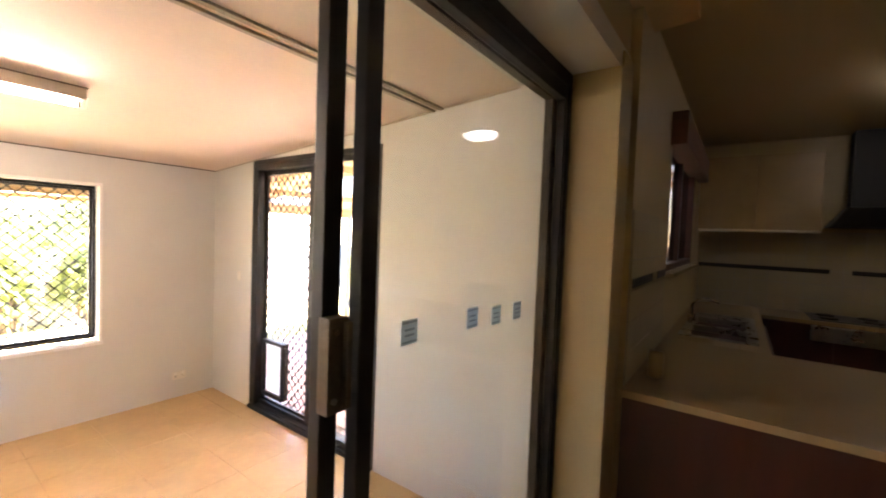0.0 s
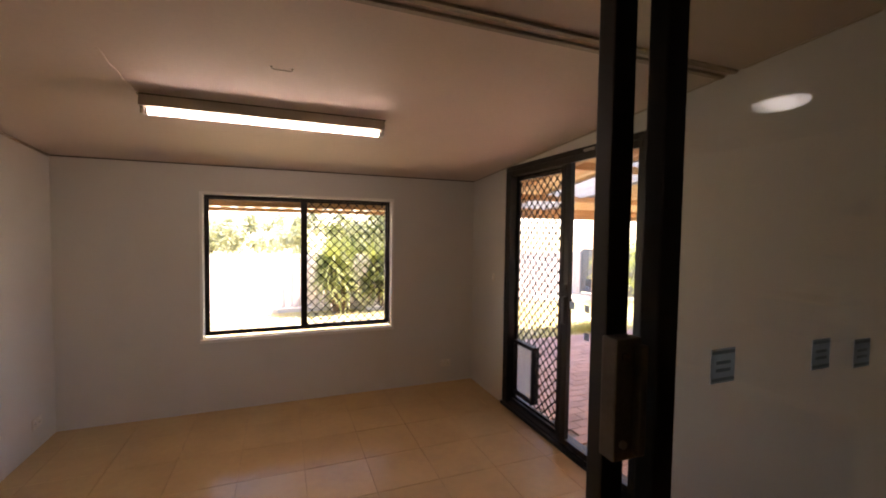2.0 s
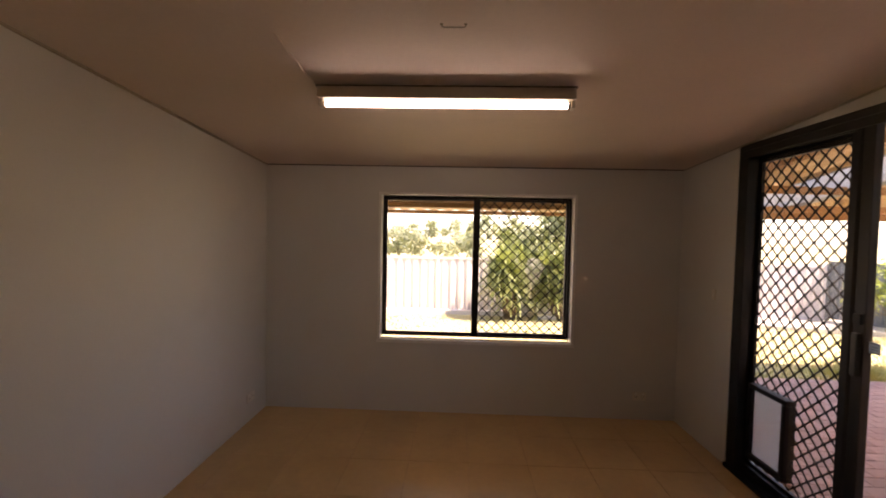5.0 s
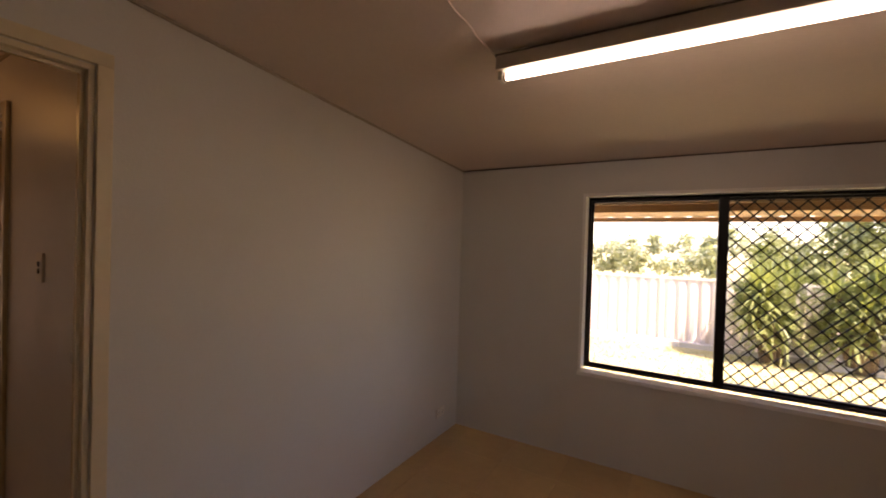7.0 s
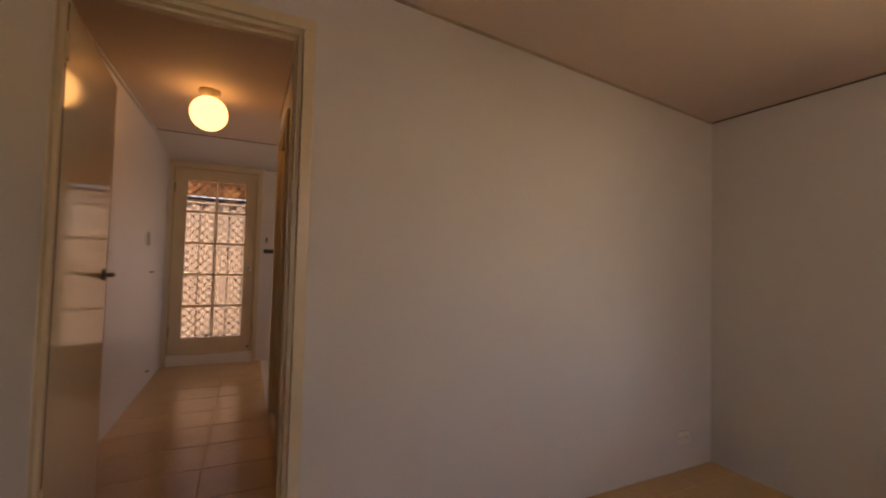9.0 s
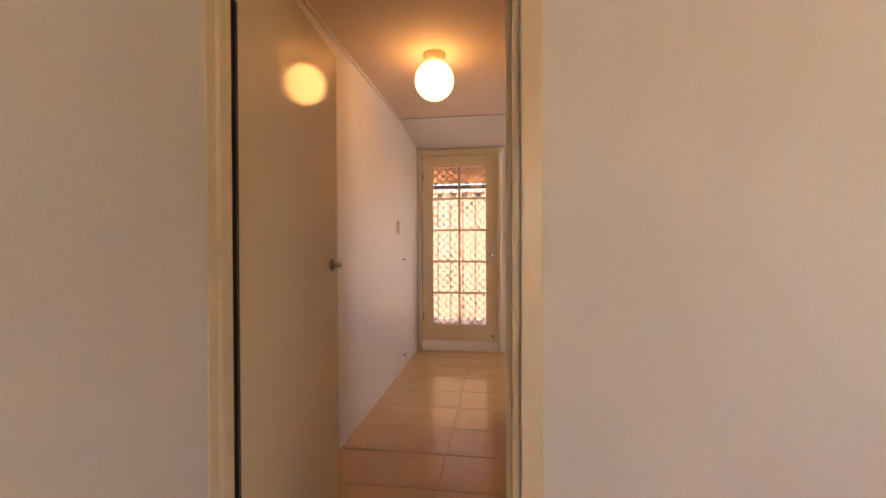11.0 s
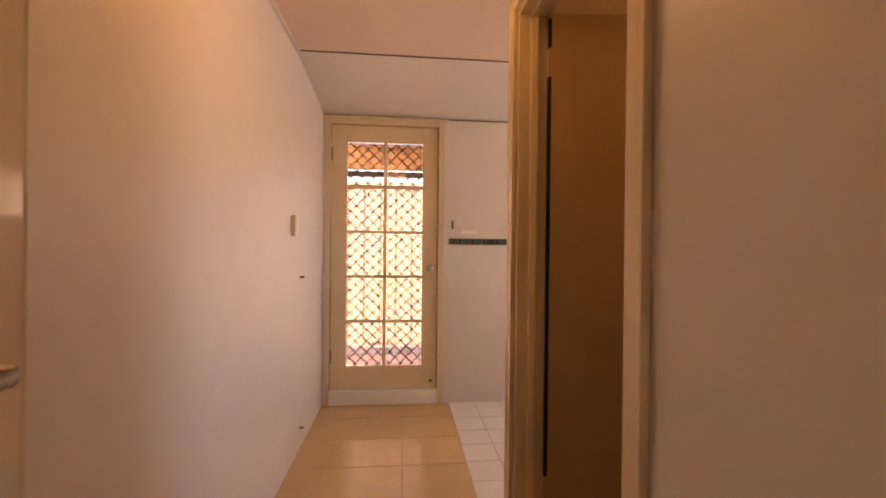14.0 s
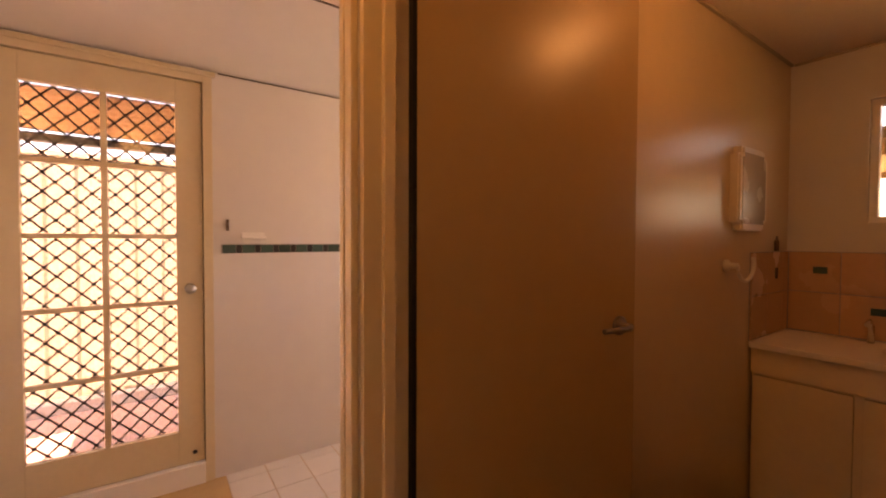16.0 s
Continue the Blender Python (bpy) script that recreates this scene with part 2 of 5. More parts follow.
# ---- building helpers ----
def bm_box(bm, lo, hi, m=None, bevel=0.0):
    """A box from corner to corner, in bm; bevel rounds its edges."""
    g = bmesh.ops.create_cube(bm, size=1)
    c = [(a + b) / 2 for a, b in zip(lo, hi)]
    s = [abs(b - a) for a, b in zip(lo, hi)]
    vs = g["verts"]
    for v in vs:
        v.co = Vector((v.co.x * s[0] + c[0], v.co.y * s[1] + c[1], v.co.z * s[2] + c[2]))
        if m:
            v.co = m @ v.co
    if bevel:
        es = list({e for v in vs for e in v.link_edges})
        bmesh.ops.bevel(bm, geom=es, offset=bevel, segments=2, profile=0.7, affect="EDGES", clamp_overlap=True)
    return bm


def bm_tube(bm, pts, r, seg=10, r_end=None, cap=True):
    """A round tube along points, tapering to r_end."""
    pts = [Vector(p) for p in pts]
    rings = []
    for i, p in enumerate(pts):
        d = (pts[min(i + 1, len(pts) - 1)] - pts[max(i - 1, 0)]).normalized()
        u = d.orthogonal().normalized() if abs(d.z) > 0.9 else d.cross(Vector((0, 0, 1))).normalized()
        w = d.cross(u)
        f = i / max(len(pts) - 1, 1)
        rad = r if r_end is None else r + (r_end - r) * f
        rings.append([bm.verts.new(p + (u * math.cos(a) + w * math.sin(a)) * rad) for a in (2 * math.pi * k / seg for k in range(seg))])
    for a, b in zip(rings, rings[1:]):
        for k in range(seg):
            fc = bm.faces.new((a[k], a[(k + 1) % seg], b[(k + 1) % seg], b[k]))
            fc.smooth = True
    if cap:
        bm.faces.new(rings[0][::-1])
        bm.faces.new(rings[-1])
    return bm


def bm_lathe(bm, profile, centre, seg=32, axis="z"):
    """A turned shape: (radius, height) pairs about an axis through centre."""
    c = Vector(centre)
    rings = []
    for r, h in profile:
        ring = []
        for k in range(seg):
            a = 2 * math.pi * k / seg
            x, y = r * math.cos(a), r * math.sin(a)
            ring.append(bm.verts.new(c + (Vector((x, y, h)) if axis == "z" else Vector((h, x, y)) if axis == "x" else Vector((x, h, y)))))
        rings.append(ring)
    for a, b in zip(rings, rings[1:]):
        for k in range(seg):
            bm.faces.new((a[k], a[(k + 1) % seg], b[(k + 1) % seg], b[k])).smooth = True
    bm.faces.new(rings[0][::-1])
    bm.faces.new(rings[-1])
    bmesh.ops.recalc_face_normals(bm, faces=bm.faces[:])
    return bm


def part(name, bm, material, parent=None, label=""):
    """Links a bmesh as one mesh object under a thing or a part."""
    me = bpy.data.meshes.new(name)
    bm.normal_update()
    bm.to_mesh(me)
    bm.free()
    me.materials.append(material)
    ob = new(name, me)
    if parent:
        ob.parent = parent
    if label:
        ob["label"] = label
    return ob


def box(name, lo, hi, material, parent=None, label="", bevel=0.0, m=None):
    return part(name, bm_box(bmesh.new(), lo, hi, m, bevel), material, parent, label)


def thing(name, label, category, at=(0, 0, 0), group="", kind=""):
    """An Empty at a thing's base, to parent its parts."""
    ob = new(name)
    ob.empty_display_size = 0.1
    ob.location = at
    return tagged(ob, label, category, group, kind)


def setting(ob, label, category):
    return tagged(ob, label, category, "", "structure")


def ceil_z(y):
    return 2.107 - 0.0765 * y


def wall(name, axis, lo, hi, a0, a1, openings, material, label, top=None, z0=-0.12):
    """A wall along axis x or y, lo..hi thick, from a0 to a1, pierced by openings (a, b, bottom, top), its head following the raked ceiling."""
    bm = bmesh.new()
    us = sorted({a0, a1, *(v for o in openings for v in o[:2])})
    zs = sorted({z0, 3.0, *(max(v, z0) for o in openings for v in o[2:])})
    made = {}

    def vert(i, j, k):
        if (i, j, k) not in made:
            made[i, j, k] = bm.verts.new((us[i], (lo, hi)[k], zs[j]) if axis == "x" else ((lo, hi)[k], us[i], zs[j]))
        return made[i, j, k]

    def solid(i, j):
        if not (0 <= i < len(us) - 1 and 0 <= j < len(zs) - 1):
            return False
        u, z = (us[i] + us[i + 1]) / 2, (zs[j] + zs[j + 1]) / 2
        return not any(p < u < q and zb < z < zt for p, q, zb, zt in openings)
    for i in range(len(us) - 1):
        for j in range(len(zs) - 1):
            if not solid(i, j):
                continue
            for k in (0, 1):
                bm.faces.new([vert(i, j, k), vert(i + 1, j, k), vert(i + 1, j + 1, k), vert(i, j + 1, k)])
            for di, dj, p, q in ((-1, 0, (i, j), (i, j + 1)), (1, 0, (i + 1, j), (i + 1, j + 1)), (0, -1, (i, j), (i + 1, j)), (0, 1, (i, j + 1), (i + 1, j + 1))):
                if not solid(i + di, j + dj):
                    bm.faces.new([vert(*p, 0), vert(*q, 0), vert(*q, 1), vert(*p, 1)])
    bmesh.ops.recalc_face_normals(bm, faces=bm.faces[:])
    for v in bm.verts:
        if v.co.z > 2.9:
            v.co.z = ceil_z(v.co.y) + 0.06 if top is None else top
    return setting(part(name, bm, material), label, "wall")


def ring_frame(name, axis, pos, depth, a0, a1, z0, z1, w, material, parent, label="", bevel=0.003, sides="lrtb"):
    """A rectangular frame in a plane across the other axis; mitre-less butt joints, in one mesh."""
    bm = bmesh.new()
    p0, p1 = pos, pos + depth

    def bar(a, b, c, d):
        lo, hi = ((a, p0, c), (b, p1, d)) if axis == "x" else ((p0, a, c), (p1, b, d))
        bm_box(bm, lo, hi, None, bevel)
    zl, zh = (z0 + w if "b" in sides else z0), (z1 - w if "t" in sides else z1)
    if "l" in sides:
        bar(a0, a0 + w, zl, zh)
    if "r" in sides:
        bar(a1 - w, a1, zl, zh)
    if "t" in sides:
        bar(a0, a1, z1 - w, z1)
    if "b" in sides:
        bar(a0, a1, z0, z0 + w)
    return part(name, bm, material, parent, label)


def diamond_mesh(name, axis, pos, a0, a1, z0, z1, material, parent, pitch=0.085, w=0.0078, label="dark diamond security grille"):
    """Crossing diagonal bars clipped to a rectangle, with a small knot at each crossing."""
    bm = bmesh.new()

    def strip(p, q, o):
        d = (q - p).normalized()
        s = Vector((-d.y, d.x)) * w / 2
        cs = []
        for k in (o - 0.0025, o + 0.0025):
            for c in (p - s, p + s, q + s, q - s):
                cs.append(bm.verts.new((c.x, k, c.y) if axis == "x" else (k, c.x, c.y)))
        for f in ((0, 1, 2, 3), (7, 6, 5, 4), (0, 4, 5, 1), (1, 5, 6, 2), (2, 6, 7, 3), (3, 7, 4, 0)):
            bm.faces.new([cs[i] for i in f])
    W, H = a1 - a0, z1 - z0
    n = int((W + H) / pitch) + 2
    for sgn in (1, -1):
        for k in range(-n, n + 1):
            c = k * pitch
            pts = []
            lo_u, hi_u = (max(0, c), min(W, c + H)) if sgn > 0 else (max(0, c - H), min(W, c))
            if hi_u - lo_u < 0.008:
                continue
            for u in (lo_u, hi_u):
                v = (u - c) if sgn > 0 else (c - u)
                pts.append(Vector((a0 + u, z0 + v)))
            strip(pts[0], pts[1], pos + 0.0015 * sgn)
    half = pitch / 2
    for i in range(int(W / half) + 1):
        for j in range(int(H / half) + 1):
            if (i + j) % 2 == 0 and 0.01 < i * half < W - 0.01 and 0.01 < j * half < H - 0.01:
                u, v, r = a0 + i * half, z0 + j * half, 0.008
                bm_box(bm, (u - r, pos - 0.005, v - r) if axis == "x" else (pos - 0.005, u - r, v - r), (u + r, pos + 0.005, v + r) if axis == "x" else (pos + 0.005, u + r, v + r))
    return part(name, bm, material, parent, label)


def pane(name, lo, hi, parent, material=None, label=""):
    ob = box(name, lo, hi, material or M_GLASS, parent, label)
    ob.visible_shadow = False
    return ob


def tiles(parent, name, x0, x1, y0, y1, size, gap, z, material, ox=0.0, oy=0.0, thick=0.008, size_y=None):
    """Laid tiles, each an object on shared mesh data where whole; cut tiles at the edges get their own."""
    cache = {}
    i0, i1 = math.floor((x0 - ox) / size), math.ceil((x1 - ox) / size)
    deep = size_y or size
    j0, j1 = math.floor((y0 - oy) / deep), math.ceil((y1 - oy) / deep)
    made = []
    for i in range(i0, i1):
        for j in range(j0, j1):
            a, b = max(ox + i * size + gap / 2, x0), min(ox + (i + 1) * size - gap / 2, x1)
            c, d = max(oy + j * deep + gap / 2, y0), min(oy + (j + 1) * deep - gap / 2, y1)
            if b - a < 0.012 or d - c < 0.012:
                continue
            key = (round(b - a, 4), round(d - c, 4))
            if key not in cache:
                bm = bm_box(bmesh.new(), (-key[0] / 2, -key[1] / 2, -thick), (key[0] / 2, key[1] / 2, 0))
                top = [e for e in bm.edges if all(v.co.z > -1e-5 for v in e.verts)]
                bmesh.ops.bevel(bm, geom=top, offset=0.0015, segments=1, affect="EDGES")
                me = bpy.data.meshes.new(name)
                bm.to_mesh(me)
                bm.free()
                me.materials.append(material)
                cache[key] = me
            ob = new(name, cache[key])
            ob.location = ((a + b) / 2, (c + d) / 2, z + random.uniform(-0.0004, 0.0004))
            ob.parent = parent
            made.append(ob)
    return made


def wall_tiles(parent, name, axis, pos, face, a0, a1, z0, z1, w, h, gap, material, thick=0.006):
    """Glazed tiles on a wall whose surface is at pos; face +1 or -1 is the way they stand proud."""
    cache = {}
    for i in range(math.ceil((a1 - a0) / w)):
        for j in range(math.ceil((z1 - z0) / h)):
            p, q = a0 + i * w + gap / 2, min(a0 + (i + 1) * w - gap / 2, a1)
            c, d = z0 + j * h + gap / 2, min(z0 + (j + 1) * h - gap / 2, z1)
            if q - p < 0.01 or d - c < 0.01:
                continue
            key = (round(q - p, 4), round(d - c, 4))
            if key not in cache:
                u, v = key[0] / 2, key[1] / 2
                lo, hi = ((-u, 0, -v), (u, thick * face, v)) if axis == "x" else ((0, -u, -v), (thick * face, u, v))
                bm = bm_box(bmesh.new(), lo, hi, None, 0.0015)
                me = bpy.data.meshes.new(name)
                bm.to_mesh(me)
                bm.free()
                me.materials.append(material)
                cache[key] = me
            ob = new(name, cache[key])
            m, n = (p + q) / 2, (c + d) / 2
            ob.location = (m, pos, n) if axis == "x" else (pos, m, n)
            ob.parent = parent


# ---- structure ----
floor = setting(box("floor", (-7.24, -7.0, -0.16), (0.155, 0.12, -0.003), M_GROUT), "cream tiled floor with sandy grout", "floor")
floor_kitchen = setting(box("floor_kitchen", (0.155, -7.0, -0.16), (4.02, -3.56, -0.006), M_TILE), "cream tiled kitchen floor", "floor")
wall_north = wall("wall_north", "x", 0.0, 0.18, -7.24, 0.16, [(-2.536, -0.864, 0.60, 1.886), (-5.035, -4.45, 1.40, 1.98), (-6.82, -5.78, 1.18, 1.92)], M_WALL, "white painted outer wall with a sliding window", top=2.36)
wall_east = wall("wall_east", "y", 0.0, 0.16, -3.18, 0.0, [(-2.22, -0.665, 0.0, 2.16)], M_WALL, "white painted wall with a glazed sliding door")
wall_south = wall("wall_south", "x", -3.66, -3.18, -3.51, 0.16, [(-2.5, -0.012, 0.0, 2.35)], M_WALL, "white painted wall between room and kitchen")
wall_west = wall("wall_west", "y", -3.60, -3.51, -3.66, 0.0, [(-3.195, -2.467, 0.0, 2.035)], M_WALL, "white painted wall with a doorway to the hall")
wall_hall_south = wall("wall_hall_south", "x", -3.54, -3.42, -7.24, -3.60, [], M_HALLWALL, "long white satin wall of the hall")
wall_hall_north = wall("wall_hall_north", "x", -2.425, -2.315, -5.43, -3.60, [(-5.328, -4.592, 0.0, 2.035)], M_HALLWALL, "white satin hall wall with a bathroom doorway")
wall_hall_end = wall("wall_hall_end", "y", -7.24, -7.12, -3.54, 0.0, [(-3.40, -2.50, 0.0, 2.19), (-1.62, -1.28, 1.36, 1.68)], M_HALLWALL, "white end wall of hall and laundry with a glazed door", top=2.36)
wall_bath_west = wall("wall_bath_west", "y", -5.43, -5.332, -2.315, 0.0, [], M_BATHWALL, "cream painted wall between bathroom and laundry", top=2.36)
wall_bath_east = wall("wall_bath_east", "y", -3.75, -3.605, -2.315, 0.0, [], M_BATHWALL, "cream painted bathroom wall", top=2.36)
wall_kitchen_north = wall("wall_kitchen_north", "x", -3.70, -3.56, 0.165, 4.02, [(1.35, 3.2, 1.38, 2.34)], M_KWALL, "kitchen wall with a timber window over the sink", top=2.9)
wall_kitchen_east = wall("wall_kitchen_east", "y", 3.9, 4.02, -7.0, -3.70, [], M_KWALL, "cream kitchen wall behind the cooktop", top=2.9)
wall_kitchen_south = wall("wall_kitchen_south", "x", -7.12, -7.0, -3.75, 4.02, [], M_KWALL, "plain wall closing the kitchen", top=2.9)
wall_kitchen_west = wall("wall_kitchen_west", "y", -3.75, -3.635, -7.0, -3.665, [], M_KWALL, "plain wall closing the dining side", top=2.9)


def ceiling_slab(name, x0, x1, y0, y1, zf, thick, material, label):
    bm = bmesh.new()
    bm_box(bm, (x0, y0, 0), (x1, y1, 1))
    for v in bm.verts:
        v.co.z = zf(v.co.x, v.co.y) + (thick if v.co.z > 0.5 else 0)
    return setting(part(name, bm, material), label, "ceiling")


ceiling_room = ceiling_slab("ceiling_room", -3.51, 0.2, -3.18, 0.0, lambda x, y: ceil_z(y), 0.12, M_CEIL, "raked cream ceiling of board sheets")
HALL_Z, BATH_Z = 2.31, 2.235
ceiling_hall = ceiling_slab("ceiling_hall", -6.3, -3.55, -3.54, -2.37, lambda x, y: HALL_Z, 0.12, M_CEIL, "flat cream ceiling over the hall")
ceiling_bath = ceiling_slab("ceiling_bath", -5.38, -3.55, -2.37, 0.0, lambda x, y: BATH_Z, 0.12, M_CEIL, "flat cream ceiling over the bathroom")
ceiling_laundry = ceiling_slab("ceiling_laundry", -6.3, -5.38, -2.37, 0.0, lambda x, y: HALL_Z, 0.12, M_CEIL, "flat cream ceiling over the laundry")
ceiling_end = ceiling_slab("ceiling_end", -7.24, -6.3, -3.54, 0.0, lambda x, y: 2.212 + (HALL_Z - 2.212) * (x + 7.12) / 0.82, 0.12, M_HALLWALL, "white ceiling sloping down to the end door")
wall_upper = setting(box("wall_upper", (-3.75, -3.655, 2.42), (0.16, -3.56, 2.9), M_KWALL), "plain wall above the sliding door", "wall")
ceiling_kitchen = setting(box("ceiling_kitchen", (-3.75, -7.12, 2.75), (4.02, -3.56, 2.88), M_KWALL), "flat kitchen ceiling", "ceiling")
roof = ceiling_slab("roof", -7.45, 0.46, -3.9, 0.35, lambda x, y: ceil_z(y) + 0.29, 0.06, M_IRON, "low metal house roof")
roof_kitchen = setting(box("roof_kitchen", (-4.2, -7.6, 2.91), (4.5, -3.3, 2.97), M_IRON), "metal roof over the kitchen", "roof")

# ceiling joints: paired cover strips, dark bars painted as thin shadow lines, and cornice beads
def rake_bar(name, x0, x1, y0, y1, drop, material, label, category="trim"):
    bm = bmesh.new()
    bm_box(bm, (x0, y0, 0), (x1, y1, 1))
    for v in bm.verts:
        v.co.z = ceil_z(v.co.y) - (0 if v.co.z > 0.5 else drop)
    bmesh.ops.bevel(bm, geom=bm.edges[:], offset=min(0.002, drop * 0.3), segments=1, affect="EDGES")
    return setting(part(name, bm, material), label, category)


rake_bar("trim", -3.5, -0.005, -2.64, -2.615, 0.012, M_STRIP, "aged brown ceiling cover strip")
rake_bar("trim", -3.5, -0.005, -2.70, -2.675, 0.012, M_STRIP, "aged brown ceiling cover strip")
rake_bar("trim", -3.5, -0.005, -0.011, -0.001, 0.008, M_GAP, "dark shadow line where ceiling meets wall")
rake_bar("trim", -3.509, -3.497, -3.17, -0.013, 0.012, M_STRIP, "thin cornice bead at the wall head")
rake_bar("trim", -0.012, -0.001, -2.6, -0.013, 0.009, M_STRIP, "thin cornice bead at the wall head")
rake_bar("trim", -0.010, -0.001, -3.17, -2.72, 0.007, M_STRIP, "thin cornice bead at the wall head")
setting(box("trim", (-6.3, -3.419, HALL_Z - 0.016), (-3.61, -3.400, HALL_Z - 0.001), M_HALLWALL, bevel=0.003), "white painted cornice bead in the hall", "trim")
setting(box("trim", (-5.315, -0.012, BATH_Z - 0.012), (-3.76, -0.001, BATH_Z - 0.001), M_STRIP, bevel=0.002), "thin cornice bead in the bathroom", "trim")
setting(box("trim", (-5.331, -2.30, BATH_Z - 0.012), (-5.318, -0.013, BATH_Z - 0.001), M_STRIP, bevel=0.002), "thin cornice bead in the bathroom", "trim")
setting(box("trim", (-6.307, -3.40, HALL_Z - 0.004), (-6.297, -0.02, HALL_Z - 0.0005), M_GAP), "thin dark joint across the hall ceiling", "trim")
setting(box("trim", (-5.42, -2.437, HALL_Z - 0.011), (-3.61, -2.426, HALL_Z - 0.001), M_STRIP, bevel=0.002), "thin cornice bead over the hall wall", "trim")
setting(box("trim", (-7.119, -2.47, 2.204), (-7.113, -0.01, 2.209), M_GAP), "thin dark joint at the laundry wall head", "trim")

# ---- sunroom: floor tiles come last; fixtures first ----
def north_window():
    w = thing("window_1", "dark bronze aluminium sliding window with one grilled half", "window", (-1.7, 0.1, 0.63), kind="structure")
    a0, a1, z0, z1 = -2.513, -0.887, 0.640, 1.862
    ring_frame("window_frame", "x", 0.085, 0.07, a0, a1, z0, z1, 0.018, M_BRONZE, w)
    box("mullion", (-1.728, 0.075, z0 + 0.018), (-1.672, 0.14, z1 - 0.018), M_BRONZE, w, bevel=0.003)
    ring_frame("sash", "x", 0.10, 0.02, a0 + 0.018, -1.70, z0 + 0.018, z1 - 0.018, 0.016, M_BRONZE, w)
    ring_frame("sash", "x", 0.122, 0.02, -1.70, a1 - 0.018, z0 + 0.018, z1 - 0.018, 0.016, M_BRONZE, w)
    pane("pane", (a0 + 0.04, 0.108, z0 + 0.04), (-1.725, 0.112, z1 - 0.04), w)
    pane("pane", (-1.676, 0.130, z0 + 0.04), (a1 - 0.04, 0.134, z1 - 0.04), w)
    ring_frame("screen_frame", "x", 0.156, 0.016, -1.70, a1, z0, z1, 0.03, M_BRONZE, w)
    diamond_mesh("security_grille", "x", 0.164, -1.67, a1 - 0.03, z0 + 0.03, z1 - 0.03, M_BRONZE, w)
    ring_frame("window_reveal", "x", -0.006, 0.176, -2.535, -0.865, 0.627, 1.885, 0.021, M_WHITE, w, "white painted reveal", 0.002, "lrt")
    box("window_sill", (-2.54, -0.018, 0.600), (-0.86, 0.083, 0.626), M_WHITE, w, "white painted sill", 0.004)
    return settle(w)


def settle(w):
    """Keeps parts that were built in world places where they are, under an Empty that stands elsewhere."""
    inv = w.matrix_basis.inverted()
    for o in w.children:
        o.matrix_parent_inverse = inv
    return w


north_window()


def sticker(x=None, y=None, z=0.0, size=0.07, proud=0.0):
    """A small square safety sticker on a glass pane: backing, frame lines and two printed bars."""
    s = thing("glass_sticker", "faded blue square sticker stuck on the glass door", "sticker", (x, y, z), "stickers on the glass")
    h = size / 2
    if proud == 1:
        box("sticker_face", (x - h, y, z - h), (x + h, y + 0.001, z + h), M_STICK, s)
        for dz, r in ((0.8, 0.95), (-0.8, 0.95), (0.2, 0.6), (-0.25, 0.6)):
            box("print_bar", (x - h * r, y - 0.0012, z + dz * h - 0.003), (x + h * r, y - 0.0002, z + dz * h + 0.003), M_STICKLINE, s)
    else:
        box("sticker_face", (x, y - h, z - h), (x + 0.001, y + h, z + h), M_STICK, s)
        for dz, r in ((0.8, 0.95), (-0.8, 0.95), (0.2, 0.6), (-0.25, 0.6)):
            box("print_bar", (x - 0.0012, y - h * r, z + dz * h - 0.003), (x - 0.0002, y + h * r, z + dz * h + 0.003), M_STICKLINE, s)
    return settle(s)


